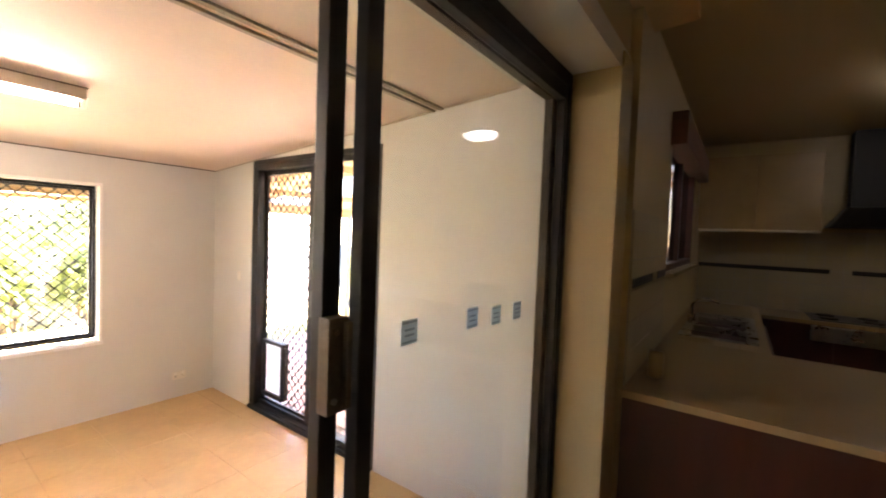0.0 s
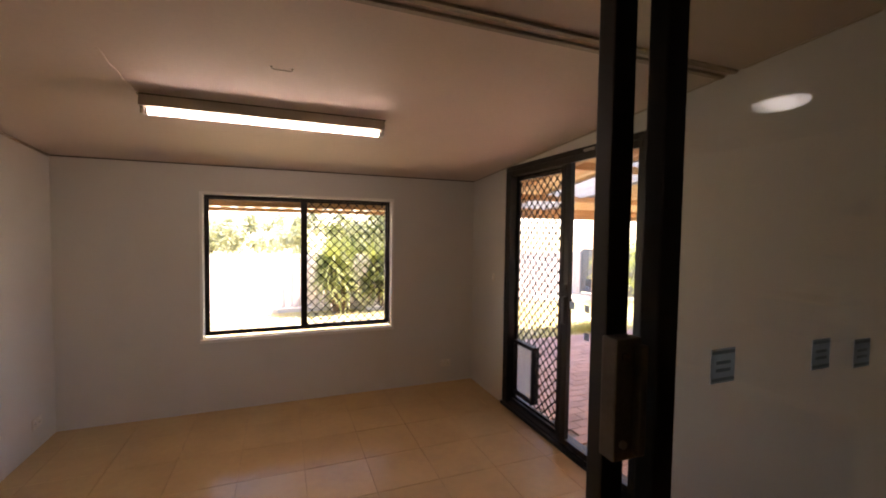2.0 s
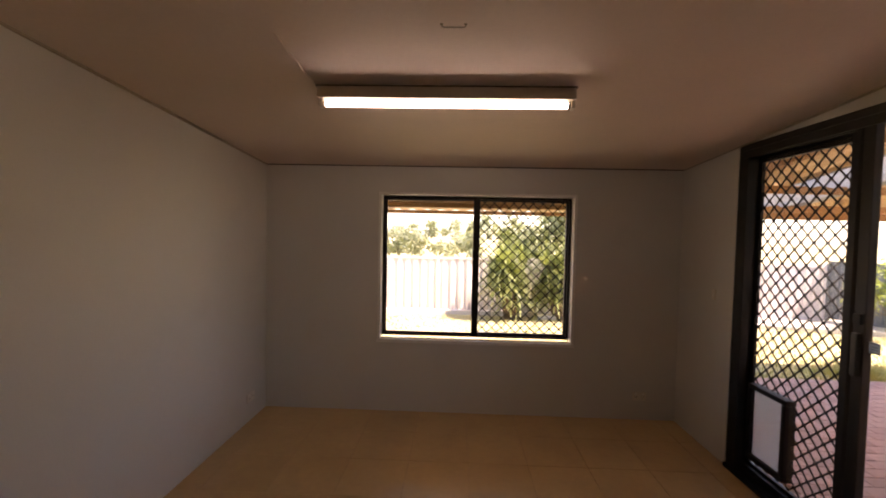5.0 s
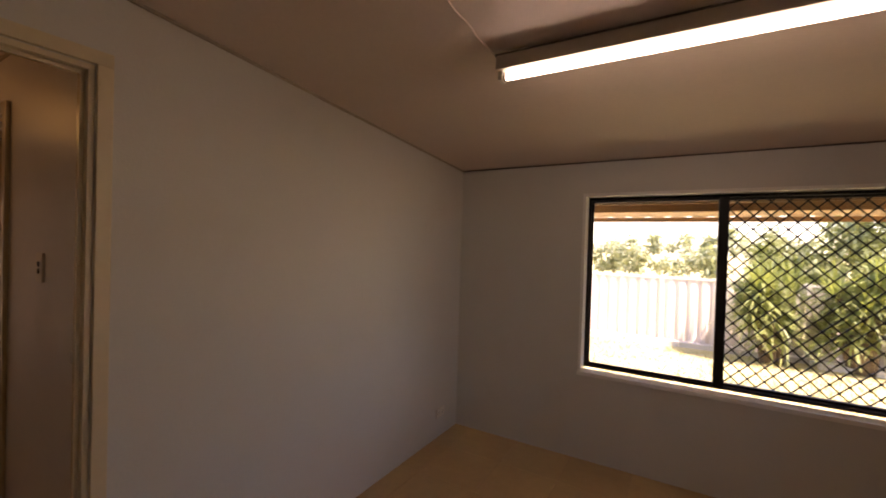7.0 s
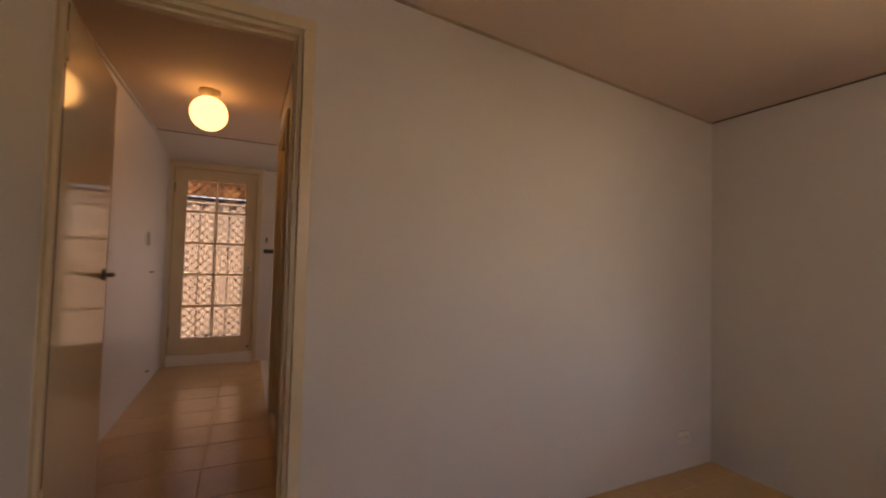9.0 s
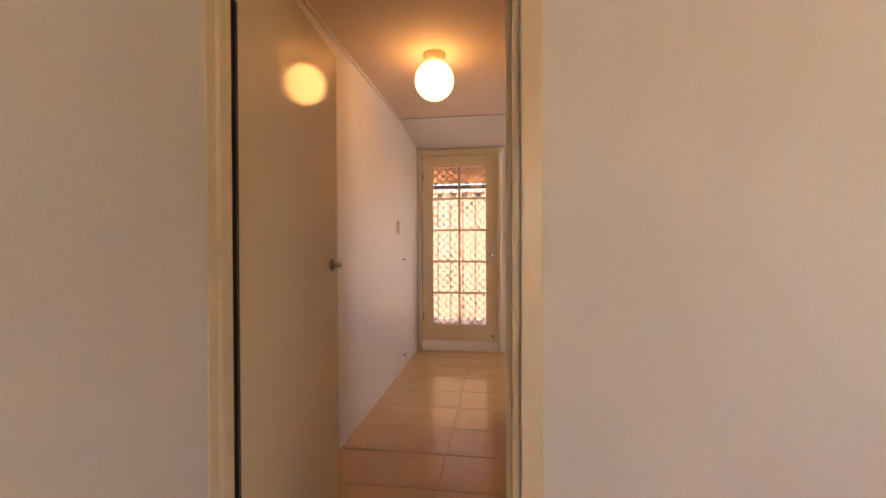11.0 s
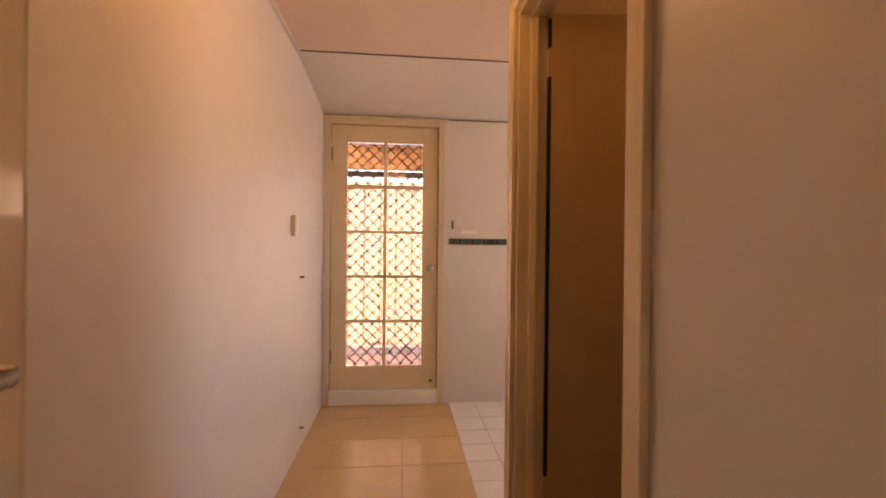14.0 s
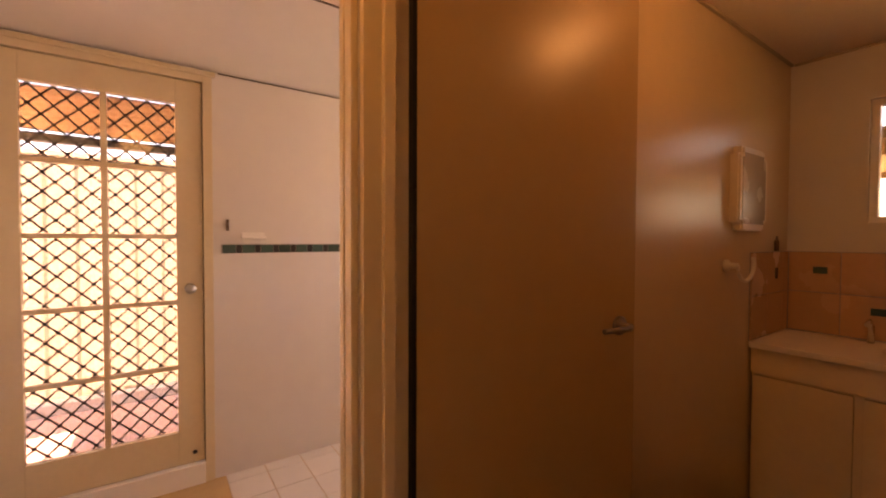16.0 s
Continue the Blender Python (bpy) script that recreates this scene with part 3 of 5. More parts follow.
def patio_door():
    d = thing("door_1", "dark bronze sliding patio door with a grilled screen and cat flap", "sliding door", (0.06, -1.45, 0), kind="structure")
    ring_frame("door_frame", "y", 0.004, 0.12, -2.22, -0.665, 0.0, 2.16, 0.04, M_BRONZE, d)
    box("threshold", (-0.02, -2.215, 0.0), (0.16, -0.67, 0.028), M_BRONZE, d, bevel=0.004)
    box("track", (0.005, -2.165, 0.0285), (0.03, -1.58, 0.04), M_STEEL, d, "bright worn aluminium track", 0.002)
    # grilled security screen over the north half
    ring_frame("screen_frame", "y", 0.085, 0.022, -1.47, -0.705, 0.03, 2.09, 0.055, M_BRONZE, d)
    diamond_mesh("security_grille", "y", 0.096, -1.415, -0.76, 0.086, 2.035, M_BRONZE, d)
    box("head_cover", (0.002, -2.178, 2.072), (0.012, -0.707, 2.118), M_BRONZE, d, bevel=0.004)
    box("jamb_cover", (0.002, -0.752, 0.032), (0.048, -0.707, 2.070), M_BRONZE, d, bevel=0.004)
    # fixed and sliding glass panels
    ring_frame("panel_frame", "y", 0.05, 0.026, -1.44, -0.705, 0.03, 2.115, 0.04, M_BRONZE, d)
    pane("pane", (0.061, -1.40, 0.07), (0.065, -0.745, 2.075), d)
    ring_frame("panel_frame", "y", 0.016, 0.028, -2.18, -1.50, 0.04, 2.115, 0.038, M_BRONZE, d)
    pane("pane", (0.028, -2.145, 0.075), (0.032, -1.535, 2.077), d)
    box("meeting_stile", (0.012, -1.555, 0.04), (0.05, -1.50, 2.115), M_BRONZE, d, bevel=0.003)
    # cat flap
    ring_frame("flap_frame", "y", 0.048, 0.065, -1.085, -0.775, 0.13, 0.615, 0.03, M_BRONZE, d, bevel=0.008)
    box("flap", (0.076, -1.055, 0.16), (0.079, -0.805, 0.585), M_FLAP, d, "white cat flap", 0.004)
    # pull handle, lock and head vent
    h = box("pull_handle", (-0.012, -1.545, 0.92), (0.012, -1.515, 1.12), M_BLACK, d, bevel=0.005)
    box("lock", (-0.004, -1.548, 1.16), (0.012, -1.51, 1.21), M_BRONZE, d, bevel=0.004)
    box("head_catch", (-0.006, -1.80, 2.125), (0.004, -1.70, 2.143), M_STEEL, d, "small pale catch on the head", 0.003)
    settle(d)
    for yy, zz in ((-1.59, 1.064), (-1.742, 1.066), (-1.91, 1.076), (-1.745, 0.876), (-1.745, 1.246)):
        sticker(0.0265, yy, zz, 0.052)


patio_door()


def inner_slider():
    d = thing("door_2", "dark bronze sliding door standing open to the room", "sliding door", (-1.3, -3.45, 0), kind="structure")
    y0 = -3.455
    box("jamb", (-0.062, y0, 0.0), (-0.013, y0 + 0.12, 2.345), M_BRONZE, d, bevel=0.004)
    box("jamb", (-2.495, y0, 0.0), (-2.43, y0 + 0.12, 2.345), M_BRONZE, d, bevel=0.004)
    box("head", (-2.43, y0, 2.285), (-0.062, y0 + 0.12, 2.345), M_BRONZE, d, bevel=0.004)
    box("sill", (-2.43, y0 + 0.01, 0.0), (-0.062, y0 + 0.11, 0.016), M_BRONZE, d, bevel=0.003)
    # fixed panel
    box("fixed_stile", (-1.297, -3.445, 0.018), (-1.250, -3.405, 2.285), M_BRONZE, d, bevel=0.004)
    box("fixed_rail", (-1.250, -3.445, 0.018), (-0.062, -3.405, 0.085), M_BRONZE, d, bevel=0.003)
    box("fixed_rail", (-1.250, -3.445, 2.225), (-0.062, -3.405, 2.285), M_BRONZE, d, bevel=0.003)
    box("fixed_stile", (-0.092, -3.445, 0.085), (-0.062, -3.405, 2.225), M_BRONZE, d, bevel=0.003)
    pane("pane", (-1.250, -3.428, 0.085), (-0.092, -3.422, 2.225), d, M_TINT)
    # sliding panel, pushed back behind the fixed one
    box("sliding_stile", (-1.362, -3.395, 0.018), (-1.313, -3.355, 2.285), M_BRONZE, d, bevel=0.004)
    box("sliding_stile", (-0.112, -3.395, 0.018), (-0.064, -3.355, 2.285), M_BRONZE, d, bevel=0.004)
    box("sliding_rail", (-1.313, -3.395, 0.018), (-0.112, -3.355, 0.085), M_BRONZE, d, bevel=0.003)
    box("sliding_rail", (-1.313, -3.395, 2.225), (-0.112, -3.355, 2.285), M_BRONZE, d, bevel=0.003)
    pane("pane", (-1.313, -3.378, 0.085), (-0.112, -3.374, 2.225), d)
    hd = box("handle_plate", (-1.372, -3.432, 1.195), (-1.318, -3.396, 1.405), M_PULL, d, "worn bronze pull plate with screws", 0.004)
    box("grip", (-1.333, -3.447, 1.205), (-1.318, -3.43, 1.395), M_PULL, hd, bevel=0.004)
    for z in (1.225, 1.375):
        bm = bmesh.new()
        bm_lathe(bm, [(0.007, -0.003), (0.007, 0.002), (0.004, 0.004)], (-1.355, -3.434, z), 12, "y")
        part("screw", bm, M_STEEL, hd)
    settle(d)
    # lining takes the darkened kitchen cream for the shade beside the door
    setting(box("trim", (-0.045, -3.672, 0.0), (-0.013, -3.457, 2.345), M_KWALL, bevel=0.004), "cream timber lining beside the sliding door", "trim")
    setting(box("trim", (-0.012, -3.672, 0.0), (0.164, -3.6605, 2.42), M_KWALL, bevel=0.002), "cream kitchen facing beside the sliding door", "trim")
    for xx, zz, s in ((-1.107, 1.333, 0.066), (-0.793, 1.325, 0.066), (-0.632, 1.312, 0.066), (-0.464, 1.306, 0.066)):
        sticker(xx, -3.4295, zz, s, 1)


inner_slider()


def batten_light():
    """Fluorescent batten on the raked ceiling: pan, tube, lamp holders and end caps."""
    y = -1.57
    z = ceil_z(y) - 0.014
    t = math.atan(-0.0765)
    m = Matrix.Translation((0, y, z - 0.004)) @ Matrix.Rotation(t, 4, "X")
    f = thing("batten_light", "white fluorescent batten with one lit tube on the ceiling", "ceiling light", (-1.93, y, z))
    bm = bmesh.new()
    bm_box(bm, (-2.52, -0.034, -0.058), (-1.34, 0.034, 0.0), m, 0.004)
    part("pan", bm, M_BATTEN, f)
    # thin dark strip draws the shadow line along the pan's top
    box("shadow_strip", (-2.525, -0.038, -0.006), (-1.335, 0.038, 0.0), M_GAP, f, "dark strip painted as the shadow behind the batten", 0, m)
    for x in (-2.515, -1.36):
        bm = bmesh.new()
        bm_box(bm, (x, -0.02, -0.092), (x + 0.018, 0.02, -0.056), m, 0.004)
        part("lamp_holder", bm, M_PLASTIC, f)
    bm = bmesh.new()
    bm_tube(bm, [m @ Vector((-2.497, 0, -0.076)), m @ Vector((-1.36, 0, -0.076))], 0.0135, 16)
    part("tube", bm, M_TUBE, f, "glowing white fluorescent tube")
    for x in (-2.503, -1.372):
        bm = bmesh.new()
        bm_tube(bm, [m @ Vector((x, 0, -0.076)), m @ Vector((x + 0.016, 0, -0.076))], 0.0145, 16)
        part("end_cap", bm, M_BRASSY, f)
    settle(f)


batten_light()


def ceiling_bracket():
    y = -2.048
    z = ceil_z(y)
    h = thing("ceiling_hook", "small bent wire hook fixed to the ceiling", "hook", (-1.9, y, z))
    bm = bmesh.new()
    bm_tube(bm, [(-1.93, y, z), (-1.929, y, z - 0.008), (-1.922, y, z - 0.011), (-1.857, y, z - 0.011), (-1.848, y, z - 0.009), (-1.847, y, z)], 0.0025, 8)
    part("wire", bm, M_STRIP, h)
    for x in (-1.93, -1.847):
        bm = bmesh.new()
        bm_lathe(bm, [(0.006, 0), (0.006, -0.002), (0.002, -0.004)], (x, y, z), 12)
        part("screw_plate", bm, M_BRASSY, h)
    settle(h)


ceiling_bracket()


def ceiling_cable():
    c = thing("ceiling_cable", "thin painted cable running along the ceiling to the batten", "cable", (-2.54, -1.8, ceil_z(-1.8)))
    bm = bmesh.new()
    bm_tube(bm, [(-2.545 + 0.004 * math.sin(k * 1.7), -1.99 + k * 0.045, ceil_z(-1.99 + k * 0.045) - 0.002) for k in range(10)], 0.0035, 8)
    part("sheath", bm, M_CEIL, c)
    settle(c)


ceiling_cable()


def wall_plate(name, label, category, at, axis, face, w, h, rockers=(), slots=False, group="", block=0.0):
    """A switch or socket plate on a wall; face +1 or -1 along the axis that it looks down."""
    x, y, z = at
    p = thing(name, label, category, at, group)

    def b(nm, da, db, z0, z1, d0, d1, material, parent, lab="", bev=0.002):
        lo, hi = ((x + da, y + face * d0, z + z0), (x + db, y + face * d1, z + z1)) if axis == "y" else ((x + face * d0, y + da, z + z0), (x + face * d1, y + db, z + z1))
        lo, hi = tuple(map(min, lo, hi)), tuple(map(max, lo, hi))
        return box(nm, lo, hi, material, parent, lab, bev)
    if block:
        b("mounting_block", -w / 2 + 0.002, w / 2 - 0.002, -h / 2 + 0.002, h / 2 - 0.002, 0, block, M_PLASTIC, p, "", 0.003)
        y += face * block
    b("plate", -w / 2, w / 2, -h / 2, h / 2, 0, 0.009, M_PLASTIC, p, "", 0.004)
    for u, v, rw, rh, dark in rockers:
        if dark and axis == "y":
            bm = bm_lathe(bmesh.new(), [(1, 0.006), (1, 0.011), (0.85, 0.0125), (0.001, 0.0115)], (0, 0, 0), 20, "y")
            for q in bm.verts:
                k = (abs(q.co.x) ** 4 + abs(q.co.z) ** 4) ** 0.25 / max(math.hypot(q.co.x, q.co.z), 1e-6)
                q.co = Vector((x + u + q.co.x / max(k, 1e-6) * rw / 2, y + face * q.co.y, z + v + q.co.z / max(k, 1e-6) * rh / 2))
            bmesh.ops.recalc_face_normals(bm, faces=bm.faces[:])
            part("rocker", bm, M_BLACK, p, "dark rocker switch")
            continue
        b("rocker", u - rw / 2, u + rw / 2, v - rh / 2, v + rh / 2, 0.0085, 0.0115, M_BLACK if dark else M_WHITE, p, "dark rocker switch" if dark else "", 0.003)
    if slots:
        for u in (-w * 0.25, w * 0.25):
            for du, dv in ((-0.008, 0), (0.008, 0), (0, -0.012)):
                b("pin_slot", u + du - 0.0012, u + du + 0.0012, dv - 0.005, dv + 0.005, 0.0088, 0.0094, M_BLACK, p, "", 0)
    settle(p)


wall_plate("power_outlet", "white double power outlet low on the wall", "power outlet", (-0.30, 0, 0.20), "y", -1, 0.115, 0.072, ((-0.03, 0.022, 0.012, 0.018, False), (0.03, 0.022, 0.012, 0.018, False)), True, "room power outlets")
wall_plate("power_outlet", "white double power outlet low on the wall", "power outlet", (-3.51, -0.27, 0.19), "x", 1, 0.115, 0.072, ((-0.03, 0.022, 0.012, 0.018, False), (0.03, 0.022, 0.012, 0.018, False)), True, "room power outlets")
wall_plate("light_switch", "small white light switch beside the patio door", "light switch", (0, -0.47, 1.142), "x", -1, 0.04, 0.075, ((0, 0, 0.014, 0.026, False),))

# ---- hall ----
def casing(name, axis, pos, depth, a0, a1, top, w, label, profile=True):
    """Moulded door architrave round an opening: two stepped bars each side and across the head."""
    c = thing(name, label, "door frame", (a0, pos, 0) if axis == "x" else (pos, a0, 0), kind="structure")

    def bar(nm, p, q, z0, z1, d):
        s = 1 if depth > 0 else -1
        lo, hi = ((p, pos, z0), (q, pos + s * d, z1)) if axis == "x" else ((pos, p, z0), (pos + s * d, q, z1))
        box(nm, tuple(map(min, lo, hi)), tuple(map(max, lo, hi)), M_CREAM, c, "", 0.004)
    d = abs(depth)
    if not profile:
        bar("architrave", a0 - w, a0, 0.002, top, d)
        bar("architrave", a1, a1 + w, 0.002, top, d)
        bar("head", a0 - w, a1 + w, top, top + w, d)
        settle(c)
        return
    for p, q, i, j in ((a0 - w, a0 - w * 0.62, a0 - w * 0.62, a0), (a1 + w * 0.62, a1 + w, a1, a1 + w * 0.62)):
        bar("architrave_outer", p, q, 0.002, top + w * 0.62, d)
        bar("architrave_inner", i, j, 0.002, top, d * 0.86)
    bar("head_outer", a0 - w, a1 + w, top + w * 0.62, top + w, d)
    bar("head_inner", a0 - w * 0.62, a1 + w * 0.62, top, top + w * 0.62, d * 0.86)
    settle(c)


def lining(name, axis, lo, hi, a0, a1, top, label, stop=None):
    """Timber jamb lining inside an opening, with a door stop."""
    c = thing(name, label, "door frame", ((a0 + a1) / 2, lo, 0) if axis == "x" else (lo, (a0 + a1) / 2, 0), kind="structure")
    t = 0.018

    def bar(nm, p, q, z0, z1, u=lo, v=hi):
        l, h = ((p, u, z0), (q, v, z1)) if axis == "x" else ((u, p, z0), (v, q, z1))
        box(nm, l, h, M_CREAM, c, "", 0.002)
    bar("jamb", a0 + 0.001, a0 + t, 0.002, top - t)
    bar("jamb", a1 - t, a1 - 0.001, 0.002, top - t)
    bar("head_jamb", a0 + 0.001, a1 - 0.001, top - t, top - 0.001)
    if stop:
        bar("door_stop", a0 + t, a0 + t + 0.012, 0.002, top - t - 0.012, *stop)
        bar("door_stop", a1 - t - 0.012, a1 - t, 0.002, top - t - 0.012, *stop)
        bar("door_stop", a0 + t, a1 - t, top - t - 0.012, top - t, *stop)
    settle(c)


casing("door_frame_hall", "y", -3.509, 0.016, -3.195, -2.467, 2.035, 0.043, "cream painted architrave round the hall doorway", False)
casing("door_frame_hall_back", "y", -3.601, -0.016, -3.195, -2.467, 2.035, 0.038, "cream painted architrave on the hall side")
lining("door_lining_hall", "y", -3.599, -3.511, -3.195, -2.467, 2.035, "cream painted jamb lining", (-3.56, -3.54))
casing("door_frame_bath", "x", -2.426, -0.018, -5.328, -4.592, 2.035, 0.055, "cream painted architrave round the bathroom doorway")
lining("door_lining_bath", "x", -2.424, -2.316, -5.328, -4.592, 2.035, "cream painted jamb lining", (-2.385, -2.36))

# strike plate on the hall jamb
sp = thing("strike_plate", "brass strike plate let into the door jamb", "strike plate", (-3.58, -2.4855, 1.09))
box("plate", (-3.592, -2.488, 1.06), (-3.572, -2.485, 1.135), M_CREAM, sp, "painted plate", 0.001)
box("keeper", (-3.590, -2.493, 1.078), (-3.574, -2.4875, 1.116), M_STEEL, sp, "brass keeper", 0.001)
settle(sp)


def lever_set(parent, m, side):
    """Round rose, neck and lever; in the leaf's own space."""
    bm = bmesh.new()
    bm_lathe(bm, [(0.027, 0), (0.027, 0.006), (0.022, 0.010), (0.011, 0.011), (0.011, 0.04), (0.0, 0.042)], (0, 0, 0), 24, "y")
    if side < 0:
        bmesh.ops.scale(bm, vec=(1, -1, 1), verts=bm.verts[:])
        bmesh.ops.reverse_faces(bm, faces=bm.faces[:])
    bm.transform(m)
    r = part("rose", bm, M_LEVER, parent, "brushed metal rose")
    bm = bmesh.new()
    bm_tube(bm, [(0, 0.036 * side, 0), (-0.02, 0.044 * side, 0), (-0.06, 0.046 * side, 0.001), (-0.115, 0.044 * side, 0.002)], 0.009, 12, 0.007)
    bm.transform(m)
    part("lever", bm, M_LEVER, r, "brushed metal lever handle")


def flush_door(name, label, hinge, angle, width, height, material, knob_side, edge_span=(-0.012, 0.011), z0=0.012):
    """A flush leaf swung about its hinge edge; the leaf runs from the hinge along its own +x, 36 mm thick."""
    d = thing(name, label, "door", (*hinge, 0), kind="structure")
    m = pose(hinge[0], hinge[1], 0, 0, 0, angle)
    bm = bm_box(bmesh.new(), (edge_span[1] - 0.008, -0.018, z0), (width, 0.018, z0 + height), m, 0.002)
    part("leaf", bm, material, d)
    # black strips draw the dark hinge-side gap, broken at the hinges
    for p, q in ((0.02, 0.335), (0.43, 1.80), (1.90, 2.0)):
        part("edge_shade", bm_box(bmesh.new(), (edge_span[0], -0.0195, p), (edge_span[1], 0.0, q), m), M_HINGESHADE, d, "black strip painted as the shaded hinge gap")
    for side in (1, -1):
        lever_set(d, m @ Matrix.Translation((width - 0.07, 0.018 * side, 1.078)), side)
    for z in (0.337, 1.803):
        bm = bmesh.new()
        bm_tube(bm, [m @ Vector((-0.012, 0.02 * knob_side, z)), m @ Vector((-0.012, 0.02 * knob_side, z + 0.09))], 0.010, 10)
        bm_box(bm, (0.0, 0.0185 * knob_side - 0.001, z), (0.03, 0.0185 * knob_side + 0.001, z + 0.09), m)
        part("hinge", bm, M_CREAM, d, "painted butt hinge")
    settle(d)
    return d


flush_door("door_3", "cream gloss flush door standing open into the hall", (-3.628, -3.206), 184.3, 0.815, 2.005, M_LEAF, -1)
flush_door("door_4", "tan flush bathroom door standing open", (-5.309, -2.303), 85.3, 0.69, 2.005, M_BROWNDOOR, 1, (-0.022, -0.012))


def french_door():
    """Glazed back door: stiles, rails, glazing bars, ten panes, a diamond grille outside, knob, hinges."""
    x0, x1 = -7.165, -7.128
    ya, yb, za, zb = -3.362, -2.548, 0.118, 2.14
    d = thing("door_5", "cream timber back door with ten small panes and a grille", "glazed door", (-7.15, -2.95, 0), kind="structure")
    box("stile", (x0, ya, za), (x1, ya + 0.118, zb), M_CREAM, d, "", 0.003)
    box("stile", (x0, yb - 0.118, za), (x1, yb, zb), M_CREAM, d, "", 0.003)
    box("top_rail", (x0, ya + 0.118, zb - 0.125), (x1, yb - 0.118, zb), M_CREAM, d, "", 0.003)
    box("bottom_rail", (x0, ya + 0.118, za), (x1, yb - 0.118, za + 0.175), M_CREAM, d, "", 0.003)
    gy0, gy1, gz0, gz1 = ya + 0.118, yb - 0.118, za + 0.175, zb - 0.125
    mid = (gy0 + gy1) / 2
    box("glazing_bar", (x0 + 0.006, mid - 0.012, gz0), (x1 - 0.004, mid + 0.012, gz1), M_CREAM, d, "", 0.003)
    step = (gz1 - gz0) / 5
    for i in range(1, 5):
        z = gz0 + i * step
        for p, q in ((gy0, mid - 0.012), (mid + 0.012, gy1)):
            box("glazing_bar", (x0 + 0.006, p, z - 0.011), (x1 - 0.004, q, z + 0.011), M_CREAM, d, "", 0.003)
    for i in range(5):
        for p, q in ((gy0, mid - 0.012), (mid + 0.012, gy1)):
            pane("pane", (-7.150, p, gz0 + i * step + (0.011 if i else 0)), (-7.146, q, gz0 + (i + 1) * step - (0.011 if i < 4 else 0)), d, M_DIMPANE)
    diamond_mesh("security_grille", "y", -7.185, ya + 0.05, yb - 0.05, za + 0.05, zb - 0.05, M_BRONZE, d, 0.088, 0.008)
    bm = bmesh.new()
    bm_lathe(bm, [(0.026, 0), (0.026, 0.005), (0.010, 0.008), (0.010, 0.03), (0.022, 0.036), (0.027, 0.05), (0.022, 0.063), (0.0, 0.068)], (x1, yb - 0.06, 1.055), 24, "x")
    part("knob", bm, M_STEEL, d, "round metal door knob")
    box("latch", (x1 - 0.002, yb - 0.004, 1.035), (x1 + 0.006, yb + 0.01, 1.075), M_BRASSY, d, "", 0.002)
    bm = bmesh.new()
    bm_lathe(bm, [(0.011, 0), (0.011, 0.003), (0.004, 0.005)], (x1, yb - 0.045, za + 0.055), 14, "x")
    part("floor_bolt", bm, M_BLACK, d, "small dark bolt")
    for z in (0.32, 1.87):
        box("hinge", (x1 - 0.004, ya - 0.008, z), (x1 + 0.008, ya + 0.010, z + 0.10), M_LEVER, d, "", 0.003)
    settle(d)
    f = thing("door_frame_back", "cream timber frame and white step of the back door", "door frame", (-7.15, -2.95, 0), kind="structure")
    box("jamb", (-7.238, -3.399, 0.002), (-7.108, ya - 0.003, 2.189), M_CREAM, f, "", 0.003)
    box("jamb", (-7.238, yb + 0.003, 0.002), (-7.108, -2.501, 2.189), M_CREAM, f, "", 0.003)
    box("head_jamb", (-7.238, ya - 0.003, zb + 0.004), (-7.108, yb + 0.003, 2.189), M_CREAM, f, "", 0.003)
    box("door_stop", (-7.182, ya - 0.003, 0.116), (-7.1665, ya + 0.016, zb + 0.004), M_CREAM, f, "", 0.002)
    box("door_stop", (-7.182, yb - 0.016, 0.116), (-7.1665, yb + 0.003, zb + 0.004), M_CREAM, f, "", 0.002)
    box("door_stop", (-7.182, ya + 0.016, zb - 0.012), (-7.1665, yb - 0.016, zb + 0.004), M_CREAM, f, "", 0.002)
    box("door_sill", (-7.182, ya + 0.016, 0.1085), (-7.1665, yb - 0.016, 0.135), M_CREAM, f, "", 0.002)
    box("step", (-7.238, ya - 0.003, 0.002), (-7.098, yb + 0.003, 0.114), M_WHITE, f, "white painted step under the door", 0.006)
    box("head_moulding", (-7.119, -3.415, 2.178), (-7.098, -2.485, 2.203), M_CREAM, f, "", 0.005)
    settle(f)


french_door()


def globe_light(x, y):
    z = HALL_Z
    g = thing("globe_light", "lit white glass globe on a cream ceiling gallery", "ceiling light", (x, y, z))
    bm = bmesh.new()
    bm_lathe(bm, [(0.066, 0.004), (0.066, -0.02), (0.058, -0.034), (0.054, -0.058), (0.05, -0.058)], (x, y, z), 32)
    part("gallery", bm, M_CREAM, g)
    bm = bmesh.new()
    r, c = 0.116, -0.158
    bm_lathe(bm, [(0.05, -0.052)] + [(r * math.sin(a), c + r * math.cos(a)) for a in (radians(26 + k * 9.6) for k in range(16))] + [(0.001, c - r)], (x, y, z), 36)
    part("globe", bm, M_GLOBE, g, "glowing opal glass globe")
    for k in range(3):
        a = 2.1 * k + 0.4
        bm = bmesh.new()
        bm_tube(bm, [(x + 0.05 * math.cos(a), y + 0.05 * math.sin(a), z - 0.046), (x + 0.066 * math.cos(a), y + 0.066 * math.sin(a), z - 0.046)], 0.004, 8)
        part("thumb_screw", bm, M_BRASSY, g)
    settle(g)


globe_light(-5.1, -2.90)
wall_plate("light_switch", "white plate with two dark rocker switches", "light switch", (-4.12, -2.425, 1.358), "y", -1, 0.075, 0.118, ((0, 0.0145, 0.015, 0.021, True), (0, -0.0145, 0.015, 0.021, True)))
